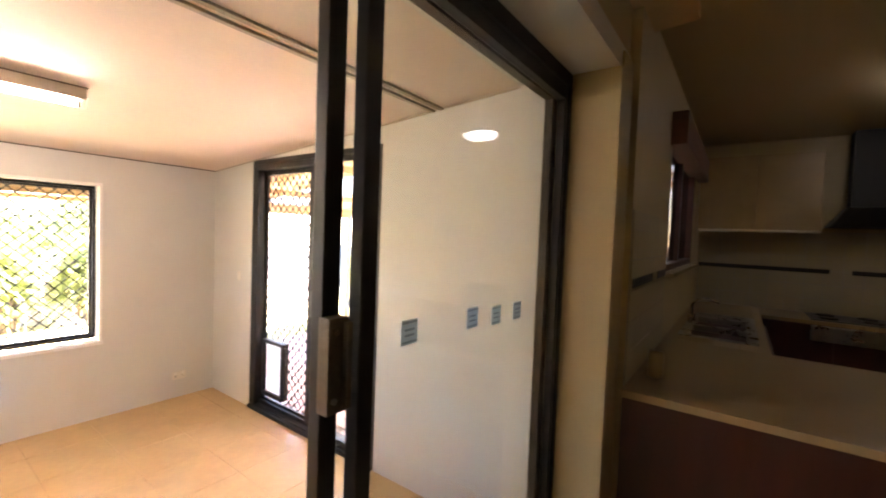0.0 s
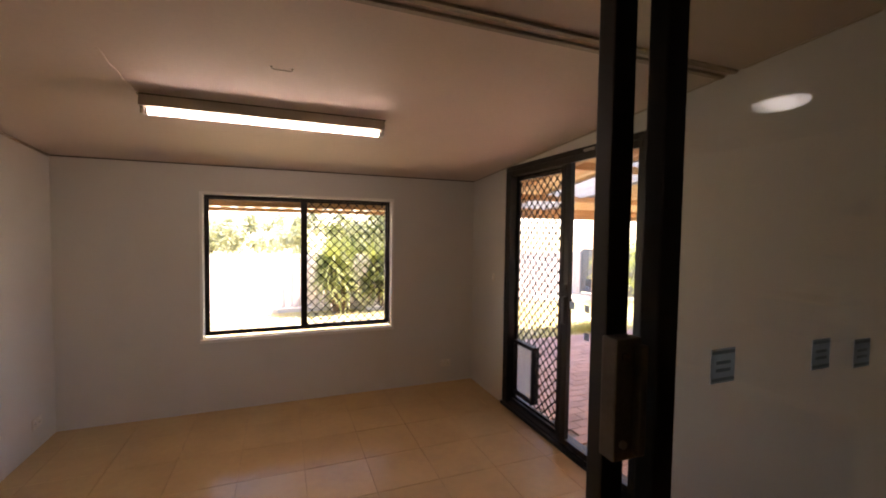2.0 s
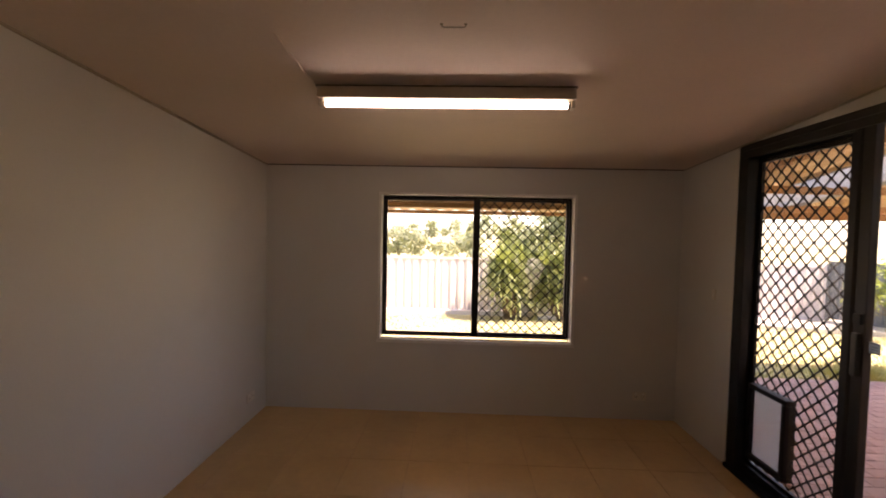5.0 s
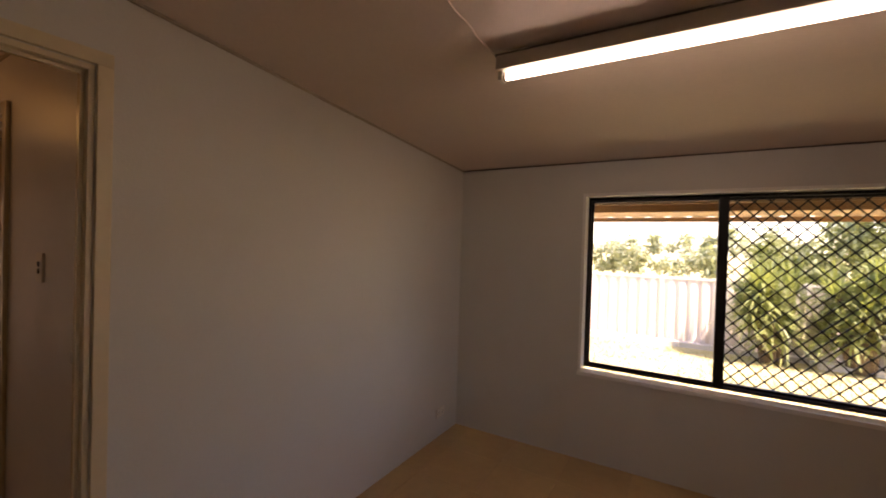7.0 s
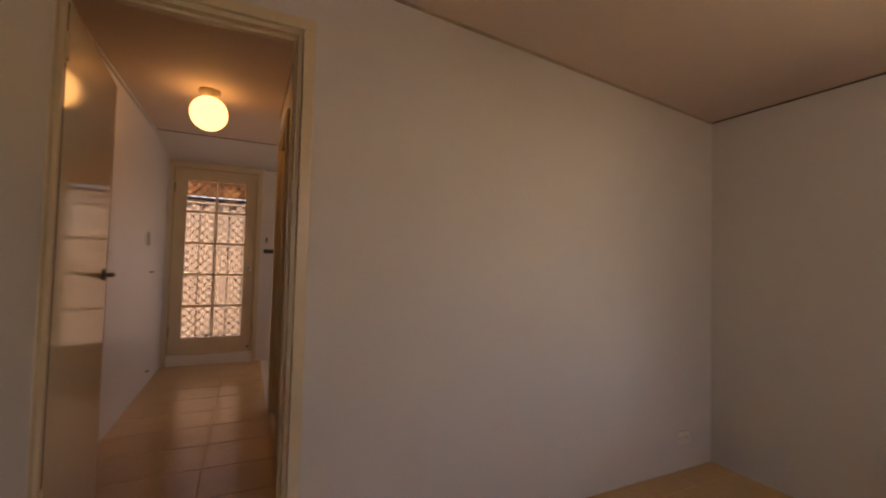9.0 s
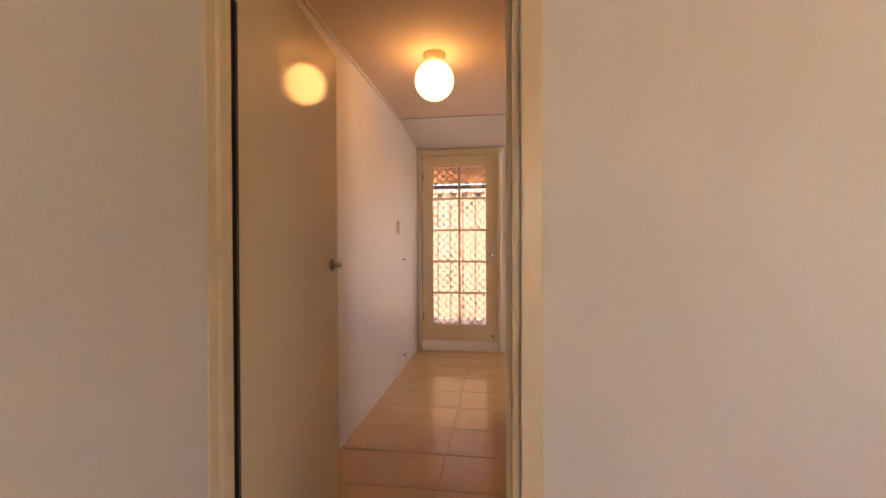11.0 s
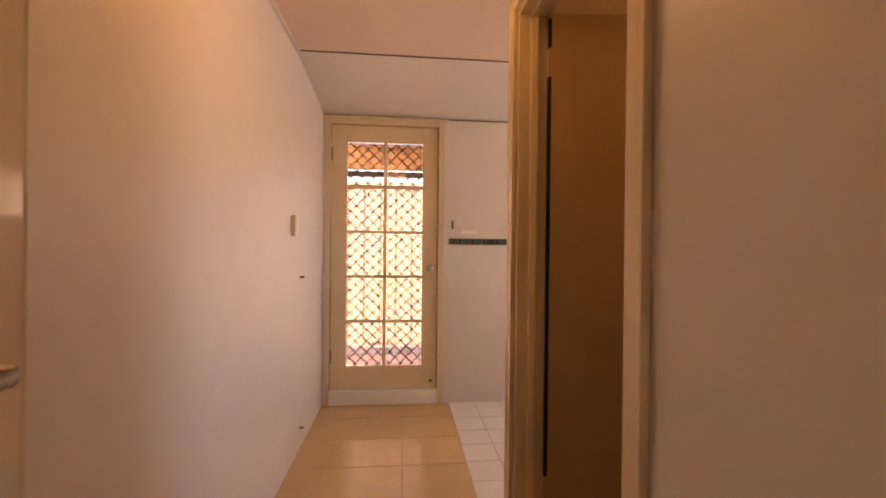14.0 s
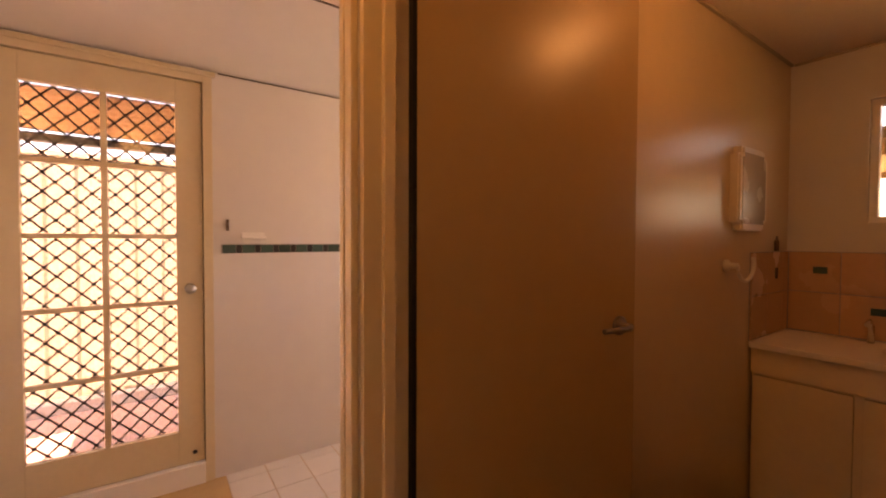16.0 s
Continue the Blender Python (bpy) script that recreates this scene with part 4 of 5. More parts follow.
wall_plate("light_switch", "narrow white light switch on the long hall wall", "light switch", (-6.26, -3.42, 1.322), "y", 1, 0.075, 0.118, ((0, 0.02, 0.014, 0.026, False), (0, -0.02, 0.014, 0.026, False)), block=0.016)


def wall_knob(at, name, label, category):
    h = thing(name, label, category, at)
    bm = bmesh.new()
    bm_lathe(bm, [(0.009, 0), (0.009, 0.004), (0.005, 0.006), (0.005, 0.016), (0.008, 0.02), (0.001, 0.024)], at, 12, "y")
    part("stud", bm, M_HOOK, h)
    settle(h)


wall_knob((-6.44, -3.42, 1.028), "wall_stud", "small brown screw stud in the wall", "screw")
wall_knob((-6.455, -3.42, 0.125), "door_stop_knob", "small dark door stop low on the wall", "door stop")


def laundry_fittings():
    s = setting(box("trim_border", (-7.119, -2.462, 1.235), (-7.117, -1.2, 1.285), M_WGROUT), "green and black mosaic border strip on white tiles", "tile border")
    y = -2.455
    k = 0
    while y < -1.25:
        w = (0.068, 0.03)[k % 2]
        box("mosaic_tile", (-7.1175, y, 1.238), (-7.112, y + w - 0.003, 1.282), M_GREEN if k % 2 == 0 else M_BLACK, s)
        y += w
        k += 1
    h = thing("wall_hook", "small dark double hook on the laundry wall", "hook", (-7.118, -2.431, 1.39))
    bm = bmesh.new()
    bm_tube(bm, [(-7.118, -2.431, 1.40), (-7.09, -2.431, 1.395), (-7.085, -2.431, 1.42)], 0.006, 10)
    part("upper_prong", bm, M_HOOK, h)
    bm = bmesh.new()
    bm_tube(bm, [(-7.118, -2.431, 1.375), (-7.10, -2.431, 1.365), (-7.095, -2.431, 1.38)], 0.005, 10)
    part("lower_prong", bm, M_HOOK, h)
    box("back_plate", (-7.1195, -2.439, 1.36), (-7.113, -2.423, 1.42), M_HOOK, h, "", 0.002)
    settle(h)
    d = thing("soap_holder", "small white ceramic ledge on the laundry wall", "soap holder", (-7.118, -2.32, 1.31))
    box("ledge", (-7.119, -2.365, 1.318), (-7.085, -2.235, 1.330), M_WHITE, d, "", 0.004)
    box("back", (-7.1195, -2.36, 1.330), (-7.112, -2.24, 1.352), M_WHITE, d, "", 0.003)
    settle(d)


laundry_fittings()


def laundry_window():
    w = thing("window_4", "small white two-pane laundry window", "window", (-7.18, -1.45, 1.36), kind="structure")
    ring_frame("window_frame", "y", -7.20, 0.05, -1.62, -1.28, 1.36, 1.68, 0.022, M_WHITE, w)
    box("mid_rail", (-7.195, -1.598, 1.508), (-7.155, -1.302, 1.532), M_WHITE, w, "", 0.002)
    pane("pane", (-7.178, -1.598, 1.382), (-7.174, -1.302, 1.508), w)
    pane("pane", (-7.178, -1.598, 1.532), (-7.174, -1.302, 1.658), w)
    settle(w)


laundry_window()


def added_laundry_window():
    # unseen window, added to house the laundry's extra area lamp
    w = thing("window_5", "unseen white framed laundry window added for daylight", "window", (-6.3, 0.05, 1.18), kind="structure")
    ring_frame("window_frame", "x", 0.04, 0.05, -6.82, -5.78, 1.18, 1.92, 0.03, M_WHITE, w)
    box("mullion", (-6.315, 0.045, 1.21), (-6.285, 0.085, 1.89), M_WHITE, w, "", 0.003)
    pane("pane", (-6.79, 0.06, 1.21), (-6.315, 0.064, 1.89), w)
    pane("pane", (-6.285, 0.06, 1.21), (-5.81, 0.064, 1.89), w)
    settle(w)


added_laundry_window()

# ---- bathroom ----
def bathroom():
    m = thing("bathroom_cabinet", "small cream plastic wall cabinet with rounded frame", "wall cabinet", (-5.331, -0.57, 1.36))
    y0, y1, z0, z1 = -0.735, -0.425, 1.36, 1.722
    bm = bm_box(bmesh.new(), (-5.331, y0, z0), (-5.293, y1, z1))
    ed = [e for e in bm.edges if abs(e.verts[0].co.x - e.verts[1].co.x) > 0.01]
    bmesh.ops.bevel(bm, geom=ed, offset=0.035, segments=5, affect="EDGES")
    bmesh.ops.bevel(bm, geom=[e for e in bm.edges if all(v.co.x > -5.295 for v in e.verts)], offset=0.008, segments=2, affect="EDGES")
    part("frame", bm, M_PLASTIC, m)
    bm = bm_box(bmesh.new(), (-5.294, y0 + 0.028, z0 + 0.028), (-5.2915, y1 - 0.028, z1 - 0.028))
    ed = [e for e in bm.edges if abs(e.verts[0].co.x - e.verts[1].co.x) > 0.001]
    bmesh.ops.bevel(bm, geom=ed, offset=0.02, segments=4, affect="EDGES")
    part("cabinet_door", bm, M_CABFACE, m, "dull beige cabinet door")
    settle(m)
    t = thing("towel_ring", "cream plastic towel ring on a wall bracket", "towel ring", (-5.331, -0.75, 1.2))
    bm = bmesh.new()
    bm_lathe(bm, [(0.026, 0.001), (0.026, 0.012), (0.014, 0.018), (0.012, 0.05), (0.0, 0.055)], (-5.332, -0.765, 1.21), 20, "x")
    part("bracket", bm, M_PLASTIC, t)
    bm = bmesh.new()
    bm_tube(bm, [(-5.287, -0.755 + 0.17 * (1 - math.cos(a)) / 2, 1.21 - 0.075 * math.sin(a) * 0.9) for a in (math.pi * 1.15 * k / 14 for k in range(15))], 0.008, 10)
    part("ring", bm, M_PLASTIC, t)
    settle(t)
    v = thing("vanity_cabinet", "cream bathroom vanity with two doors", "vanity", (-4.8, -0.25, 0))
    box("carcass", (-5.327, -0.46, 0.10), (-4.25, -0.015, 0.70), M_CREAM, v, "", 0.003)
    box("kickboard", (-5.327, -0.40, 0.0), (-4.25, -0.03, 0.10), M_BROWNDOOR, v, "", 0.002)
    box("apron", (-5.327, -0.478, 0.705), (-4.25, -0.44, 0.82), M_CREAM, v, "", 0.003)
    for i in range(3):
        box("cabinet_door", (-5.317 + i * 0.365, -0.478, 0.115), (-4.98 + i * 0.365, -0.461, 0.695), M_CREAM, v, "", 0.003)
    settle(v)
    b = thing("basin_bench", "moulded cream vanity top with basin", "vanity top", (-4.8, -0.25, 0.82))
    box("top", (-5.329, -0.505, 0.822), (-4.24, -0.012, 0.85), M_PLASTIC, b, "", 0.008)
    bm = bmesh.new()
    bm_lathe(bm, [(0.20, 0.0), (0.215, 0.012), (0.20, 0.016), (0.17, 0.004), (0.10, 0.002)], (-4.72, -0.26, 0.85), 32)
    part("basin_rim", bm, M_PLASTIC, b)
    bm = bmesh.new()
    bm_tube(bm, [(-5.0, -0.07, 0.85), (-5.0, -0.07, 0.93), (-5.0, -0.10, 0.95), (-5.0, -0.14, 0.94)], 0.012, 12)
    part("tap", bm, M_CHROME, b, "chrome tap")
    settle(b)
    s = setting(box("trim_splashback", (-5.331, -0.004, 0.85), (-3.76, -0.0015, 1.262), M_WGROUT), "peach tiled splashback over the vanity", "splashback")
    wall_tiles(s, "wall_tile", "x", -0.004, -1, -5.322, -3.76, 0.852, 1.26, 0.203, 0.204, 0.004, M_PEACH)
    for x, z in ((-5.195, 1.168), (-4.985, 0.985), (-4.58, 1.168)):
        box("motif_tile", (x - 0.028, -0.0125, z - 0.017), (x + 0.028, -0.0102, z + 0.017), M_GREEN, s, "small dark green motif", 0.001)
    s2 = setting(box("trim_splashback_side", (-5.3315, -0.50, 0.85), (-5.3285, -0.012, 1.262), M_WGROUT), "peach tiled splashback on the side wall", "splashback")
    wall_tiles(s2, "wall_tile", "y", -5.3285, 1, -0.50, -0.014, 0.852, 1.26, 0.203, 0.204, 0.004, M_PEACH)
    box("motif_tile", (-5.3225, -0.20, 1.125), (-5.320, -0.17, 1.18), M_GREEN, s2, "small dark green motif", 0.001)
    w = thing("window_2", "small white framed bathroom window", "window", (-4.7, 0.05, 1.4), kind="structure")
    ring_frame("window_frame", "x", 0.03, 0.05, -5.035, -4.45, 1.40, 1.98, 0.03, M_WHITE, w)
    pane("pane", (-5.005, 0.05, 1.43), (-4.48, 0.054, 1.95), w, M_FROST)
    settle(w)
    bt = thing("bottle", "slim dark bottle standing on the tile ledge", "bottle", (-5.315, -0.20, 1.2625))
    bm = bmesh.new()
    bm_lathe(bm, [(0.010, 0.002), (0.011, 0.05), (0.005, 0.06), (0.005, 0.075), (0.001, 0.076)], (-5.319, -0.20, 1.2625), 14)
    part("body", bm, M_HOOK, bt)
    settle(bt)

    b = thing("bulb_light", "bare warm bulb in a white ceiling batten holder", "ceiling light", (-4.72, -1.42, BATH_Z))
    z = BATH_Z
    bm = bmesh.new()
    bm_lathe(bm, [(0.045, 0.006), (0.045, -0.012), (0.022, -0.02), (0.02, -0.06), (0.016, -0.062)], (-4.72, -1.42, z), 24)
    part("holder", bm, M_WHITE, b)
    bm = bmesh.new()
    bm_lathe(bm, [(0.013, -0.06), (0.018, -0.075), (0.03, -0.10), (0.033, -0.118), (0.028, -0.138), (0.014, -0.15), (0.001, -0.152)], (-4.72, -1.42, z), 24)
    part("bulb", bm, M_BULB, b, "glowing warm bulb")
    settle(b)


bathroom()

# ---- kitchen ----
def kitchen():
    c = thing("base_cabinet", "red-brown timber panelled peninsula cabinet", "cabinet", (0.7, -4.7, 0), "kitchen base cabinets")
    box("panel", (0.13, -6.05, 0.08), (0.155, -3.705, 0.862), M_RED, c, "", 0.003)
    box("carcass", (0.156, -6.05, 0.08), (1.37, -4.335, 0.862), M_RED, c, "", 0.002)
    box("kickboard", (0.18, -6.05, 0.0), (1.33, -4.335, 0.08), M_BLACK, c)
    settle(c)
    c2 = thing("base_cabinet", "red-brown timber sink cabinet under the window", "cabinet", (2, -4, 0), "kitchen base cabinets")
    box("carcass", (0.156, -4.33, 0.08), (3.89, -3.71, 0.862), M_RED, c2, "", 0.002)
    for i in range(4):
        box("cabinet_door", (1.42 + i * 0.37, -4.348, 0.09), (1.78 + i * 0.37, -4.331, 0.855), M_RED, c2, "", 0.003)
    settle(c2)
    c3 = thing("base_cabinet", "red-brown timber cabinet under the cooktop", "cabinet", (3, -5, 0), "kitchen base cabinets")
    box("carcass", (3.32, -6.05, 0.08), (3.89, -4.335, 0.862), M_RED, c3, "", 0.002)
    for i in range(3):
        box("cabinet_door", (3.302, -4.36 - (i + 1) * 0.5, 0.09), (3.319, -4.37 - i * 0.5, 0.855), M_RED, c3, "", 0.003)
    settle(c3)
    w = thing("worktop", "speckled cream laminate worktop round three sides", "worktop", (1, -4, 0.87))
    box("slab", (0.10, -6.07, 0.866), (1.42, -3.702, 0.902), M_LAMIN, w, "", 0.006)
    box("slab", (1.42, -4.318, 0.866), (1.62, -3.702, 0.902), M_LAMIN, w)
    box("slab", (1.622, -4.318, 0.866), (3.895, -4.25, 0.902), M_LAMIN, w, "", 0.006)
    box("slab", (2.87, -4.248, 0.866), (3.895, -3.702, 0.902), M_LAMIN, w, "", 0.006)
    box("slab", (1.622, -3.78, 0.866), (2.868, -3.702, 0.902), M_LAMIN, w, "", 0.006)
    box("slab", (3.28, -6.07, 0.866), (3.895, -4.32, 0.902), M_LAMIN, w, "", 0.006)
    settle(w)
    s = thing("kitchen_sink", "stainless steel double bowl sink with drainer", "sink", (2.2, -4, 0.9))
    ring_frame_flat = bmesh.new()
    for lo, hi in (((1.61, -4.26, 0.903), (2.88, -4.20, 0.909)), ((1.61, -3.83, 0.903), (2.88, -3.77, 0.909)), ((1.61, -4.2, 0.903), (1.67, -3.83, 0.909)), ((2.10, -4.2, 0.903), (2.16, -3.83, 0.909)), ((2.58, -4.2, 0.903), (2.88, -3.83, 0.909))):
        bm_box(ring_frame_flat, lo, hi, None, 0.002)
    part("rim", ring_frame_flat, M_STEEL, s)
    for x0, x1 in ((1.67, 2.10), (2.16, 2.58)):
        bm = bmesh.new()
        for lo, hi in (((x0, -4.2, 0.74), (x1, -3.83, 0.745)), ((x0, -4.2, 0.745), (x0 + 0.004, -3.83, 0.904)), ((x1 - 0.004, -4.2, 0.745), (x1, -3.83, 0.904)), ((x0, -4.2, 0.745), (x1, -4.196, 0.904)), ((x0, -3.834, 0.745), (x1, -3.83, 0.904))):
            bm_box(bm, lo, hi)
        part("bowl", bm, M_STEEL, s)
    for i in range(6):
        box("drainer_rib", (2.62 + i * 0.04, -4.17, 0.909), (2.632 + i * 0.04, -3.86, 0.913), M_STEEL, s, "", 0.001)
    settle(s)
    t = thing("kitchen_tap", "chrome swivel mixer tap behind the sink", "tap", (2.3, -3.80, 0.91))
    bm = bmesh.new()
    bm_tube(bm, [(2.3, -3.80, 0.909), (2.3, -3.80, 1.06), (2.29, -3.84, 1.10), (2.26, -3.93, 1.115), (2.24, -4.0, 1.10)], 0.013, 12)
    part("spout", bm, M_CHROME, t)
    for x in (2.2, 2.4):
        bm = bmesh.new()
        bm_lathe(bm, [(0.022, 0), (0.018, 0.03), (0.026, 0.04), (0.024, 0.065), (0.001, 0.07)], (x, -3.80, 0.909), 16)
        part("tap_head", bm, M_CHROME, t)
    settle(t)
    cn = thing("canister", "small cream canister on the worktop by the wall", "canister", (0.42, -3.78, 0.902))
    bm = bmesh.new()
    bm_lathe(bm, [(0.036, 0.001), (0.038, 0.01), (0.038, 0.11), (0.034, 0.12), (0.034, 0.13), (0.001, 0.134)], (0.42, -3.80, 0.902), 20)
    part("body", bm, M_LAMIN, cn)
    settle(cn)
    k = thing("cooktop", "black cooktop set in the worktop", "cooktop", (3.57, -4.95, 0.9))
    box("glass_top", (3.32, -5.3, 0.903), (3.82, -4.7, 0.912), M_BLACK, k, "", 0.003)
    for y in (-4.84, -5.15):
        for x in (3.45, 3.69):
            bm = bmesh.new()
            bm_lathe(bm, [(0.075, 0), (0.075, 0.012), (0.055, 0.016), (0.001, 0.016)], (x, y, 0.912), 20)
            part("burner", bm, M_BRONZE, k)
    box("control_panel", (3.24, -5.3, 0.72), (3.30, -4.7, 0.86), M_STEEL, k, "", 0.004)
    settle(k)
    u = thing("wall_cabinet", "cream overhead kitchen cabinet", "cabinet", (3.7, -4.1, 1.76))
    box("carcass", (3.57, -4.75, 1.76), (3.895, -3.71, 2.55), M_LAMIN, u, "", 0.003)
    for i in range(2):
        box("cabinet_door", (3.55, -4.22 - i * 0.515, 1.765), (3.569, -3.715 - i * 0.515, 2.545), M_LAMIN, u, "", 0.004)
    box("light_rail", (3.55, -4.75, 1.735), (3.58, -3.715, 1.76), M_CREAM, u, "", 0.004)
    settle(u)
    h = thing("range_hood", "dark metal range hood with a sloping canopy", "range hood", (3.6, -5.1, 1.8))
    bm = bm_box(bmesh.new(), (3.40, -5.4, 1.80), (3.895, -4.80, 2.0))
    for v in bm.verts:
        if v.co.z > 1.9:
            v.co.x = 3.67 if v.co.x < 3.6 else v.co.x
            v.co.y = -5.10 + (v.co.y + 5.10) * 0.5
    bmesh.ops.bevel(bm, geom=bm.edges[:], offset=0.006, segments=2, affect="EDGES")
    part("canopy", bm, M_BRONZE, h)
    box("flue", (3.68, -5.23, 2.002), (3.89, -4.97, 2.749), M_BRONZE, h, "", 0.004)
    settle(h)
    w3 = thing("window_3", "red-brown timber kitchen window with a pelmet", "window", (2.3, -3.6, 1.06), kind="structure")
    ring_frame("window_frame", "x", -3.69, 0.11, 1.35, 3.2, 1.38, 2.34, 0.05, M_TIMBER, w3)
    box("mullion", (2.25, -3.67, 1.43), (2.31, -3.60, 2.29), M_TIMBER, w3, "", 0.004)
    pane("pane", (1.40, -3.636, 1.43), (2.25, -3.632, 2.29), w3, M_DIMKITCHEN)
    pane("pane", (2.31, -3.636, 1.43), (3.15, -3.632, 2.29), w3, M_DIMKITCHEN)
    box("pelmet", (1.22, -3.80, 2.25), (3.35, -3.702, 2.47), M_TIMBER, w3, "dark timber pelmet", 0.005)
    box("window_sill", (1.28, -3.76, 1.35), (3.28, -3.702, 1.38), M_CREAM, w3, "cream sill", 0.005)
    settle(w3)
    o = thing("oyster_light", "lit white glass oyster light on the kitchen ceiling", "ceiling light", (2.08, -5.13, 2.75))
    bm = bmesh.new()
    bm_lathe(bm, [(0.17, 0.0), (0.17, -0.02), (0.16, -0.025)], (2.08, -5.13, 2.75), 32)
    part("base", bm, M_WHITE, o)
    bm = bmesh.new()
    bm_lathe(bm, [(0.16, -0.025), (0.15, -0.05), (0.12, -0.075), (0.07, -0.09), (0.001, -0.096)], (2.08, -5.13, 2.75), 32)
    part("diffuser", bm, M_OYSTER, o, "glowing white glass bowl")
    settle(o)
    s1 = setting(box("trim_splashback_kitchen", (0.17, -3.7035, 0.903), (1.27, -3.7005, 1.74), M_WGROUT), "pale kitchen tiles on the window wall", "splashback")
    wall_tiles(s1, "wall_tile", "x", -3.7035, -1, 0.17, 1.27, 0.905, 1.74, 0.152, 0.149, 0.003, M_KTILE)
    for a, b in ((0.2, 0.75), (0.92, 1.25)):
        box("border_tile", (a, -3.7125, 1.365), (b, -3.7098, 1.41), M_BLACK, s1, "dark border strip")
    s2 = setting(box("trim_splashback_east", (3.8965, -6.05, 0.903), (3.8995, -3.71, 1.755), M_WGROUT), "pale kitchen tiles behind the cooktop", "splashback")
    wall_tiles(s2, "wall_tile", "y", 3.8965, -1, -6.05, -3.715, 0.905, 1.75, 0.152, 0.149, 0.003, M_KTILE)
    for a, b in ((-4.88, -3.72), (-5.7, -5.05)):
        box("border_tile", (3.8875, a, 1.325), (3.8903, b, 1.37), M_BLACK, s2, "dark border strip")


kitchen()


# ---- outside ----
def ground_z(x, y):
    base = -0.135
    if y > 1.5:
        base -= 0.056 * (min(y, 45) - 1.5)
    return base


def ground_sheet():
    xs = [-400, -150, -60, -30, -18, -12] + [-9 + 0.6 * i for i in range(36)] + [14, 20, 32, 60, 150, 400]
    ys = [-400, -150, -60, -25, -12, -8] + [-6 + 0.5 * i for i in range(30)] + [9.5, 11, 14, 20, 30, 45, 80, 160, 400]
    bm = bmesh.new()
    grid = [[bm.verts.new((x, y, ground_z(x, y) + (0.025 * noise.noise(Vector((x * 0.9, y * 0.9, 0))) - 0.01 if (y > 1.8 or x < -8) else -0.005))) for y in ys] for x in xs]
    for i in range(len(xs) - 1):
        for j in range(len(ys) - 1):
            bm.faces.new((grid[i][j], grid[i + 1][j], grid[i + 1][j + 1], grid[i][j + 1])).smooth = True
    setting(part("ground", bm, M_GRASS), "dry yellow-green lawn sloping away from the house", "lawn")


ground_sheet()


def corrugated(bm, x0, x1, y0, y1, zf, along, pitch=0.076, amp=0.009):
    """A corrugated sheet with its ribs running along x or y, 2 mm thick."""
    span = (y1 - y0) if along == "x" else (x1 - x0)
    n = int(span / pitch * 6)
    rows = []
    for i in range(n + 1):
        u = i / n * span
        dz = amp * max(-0.75, min(0.75, 1.6 * math.sin(2 * math.pi * u / pitch)))
        pts = [(x0, y0 + u), (x1, y0 + u)] if along == "x" else [(x0 + u, y0), (x0 + u, y1)]
        rows.append([bm.verts.new((p, q, zf(p, q) + dz + t)) for t in (0, 0.002) for p, q in pts])
    for a, b in zip(rows, rows[1:]):
        bm.faces.new((a[0], a[1], b[1], b[0])).smooth = True
        bm.faces.new((a[2], b[2], b[3], a[3])).smooth = True
        bm.faces.new((a[0], b[0], b[2], a[2]))
        bm.faces.new((a[1], a[3], b[3], b[1]))
    return bm


def timber(name, lo, hi, parent, bevel=0.004):
    return box(name, lo, hi, M_PINE, parent, "", bevel)


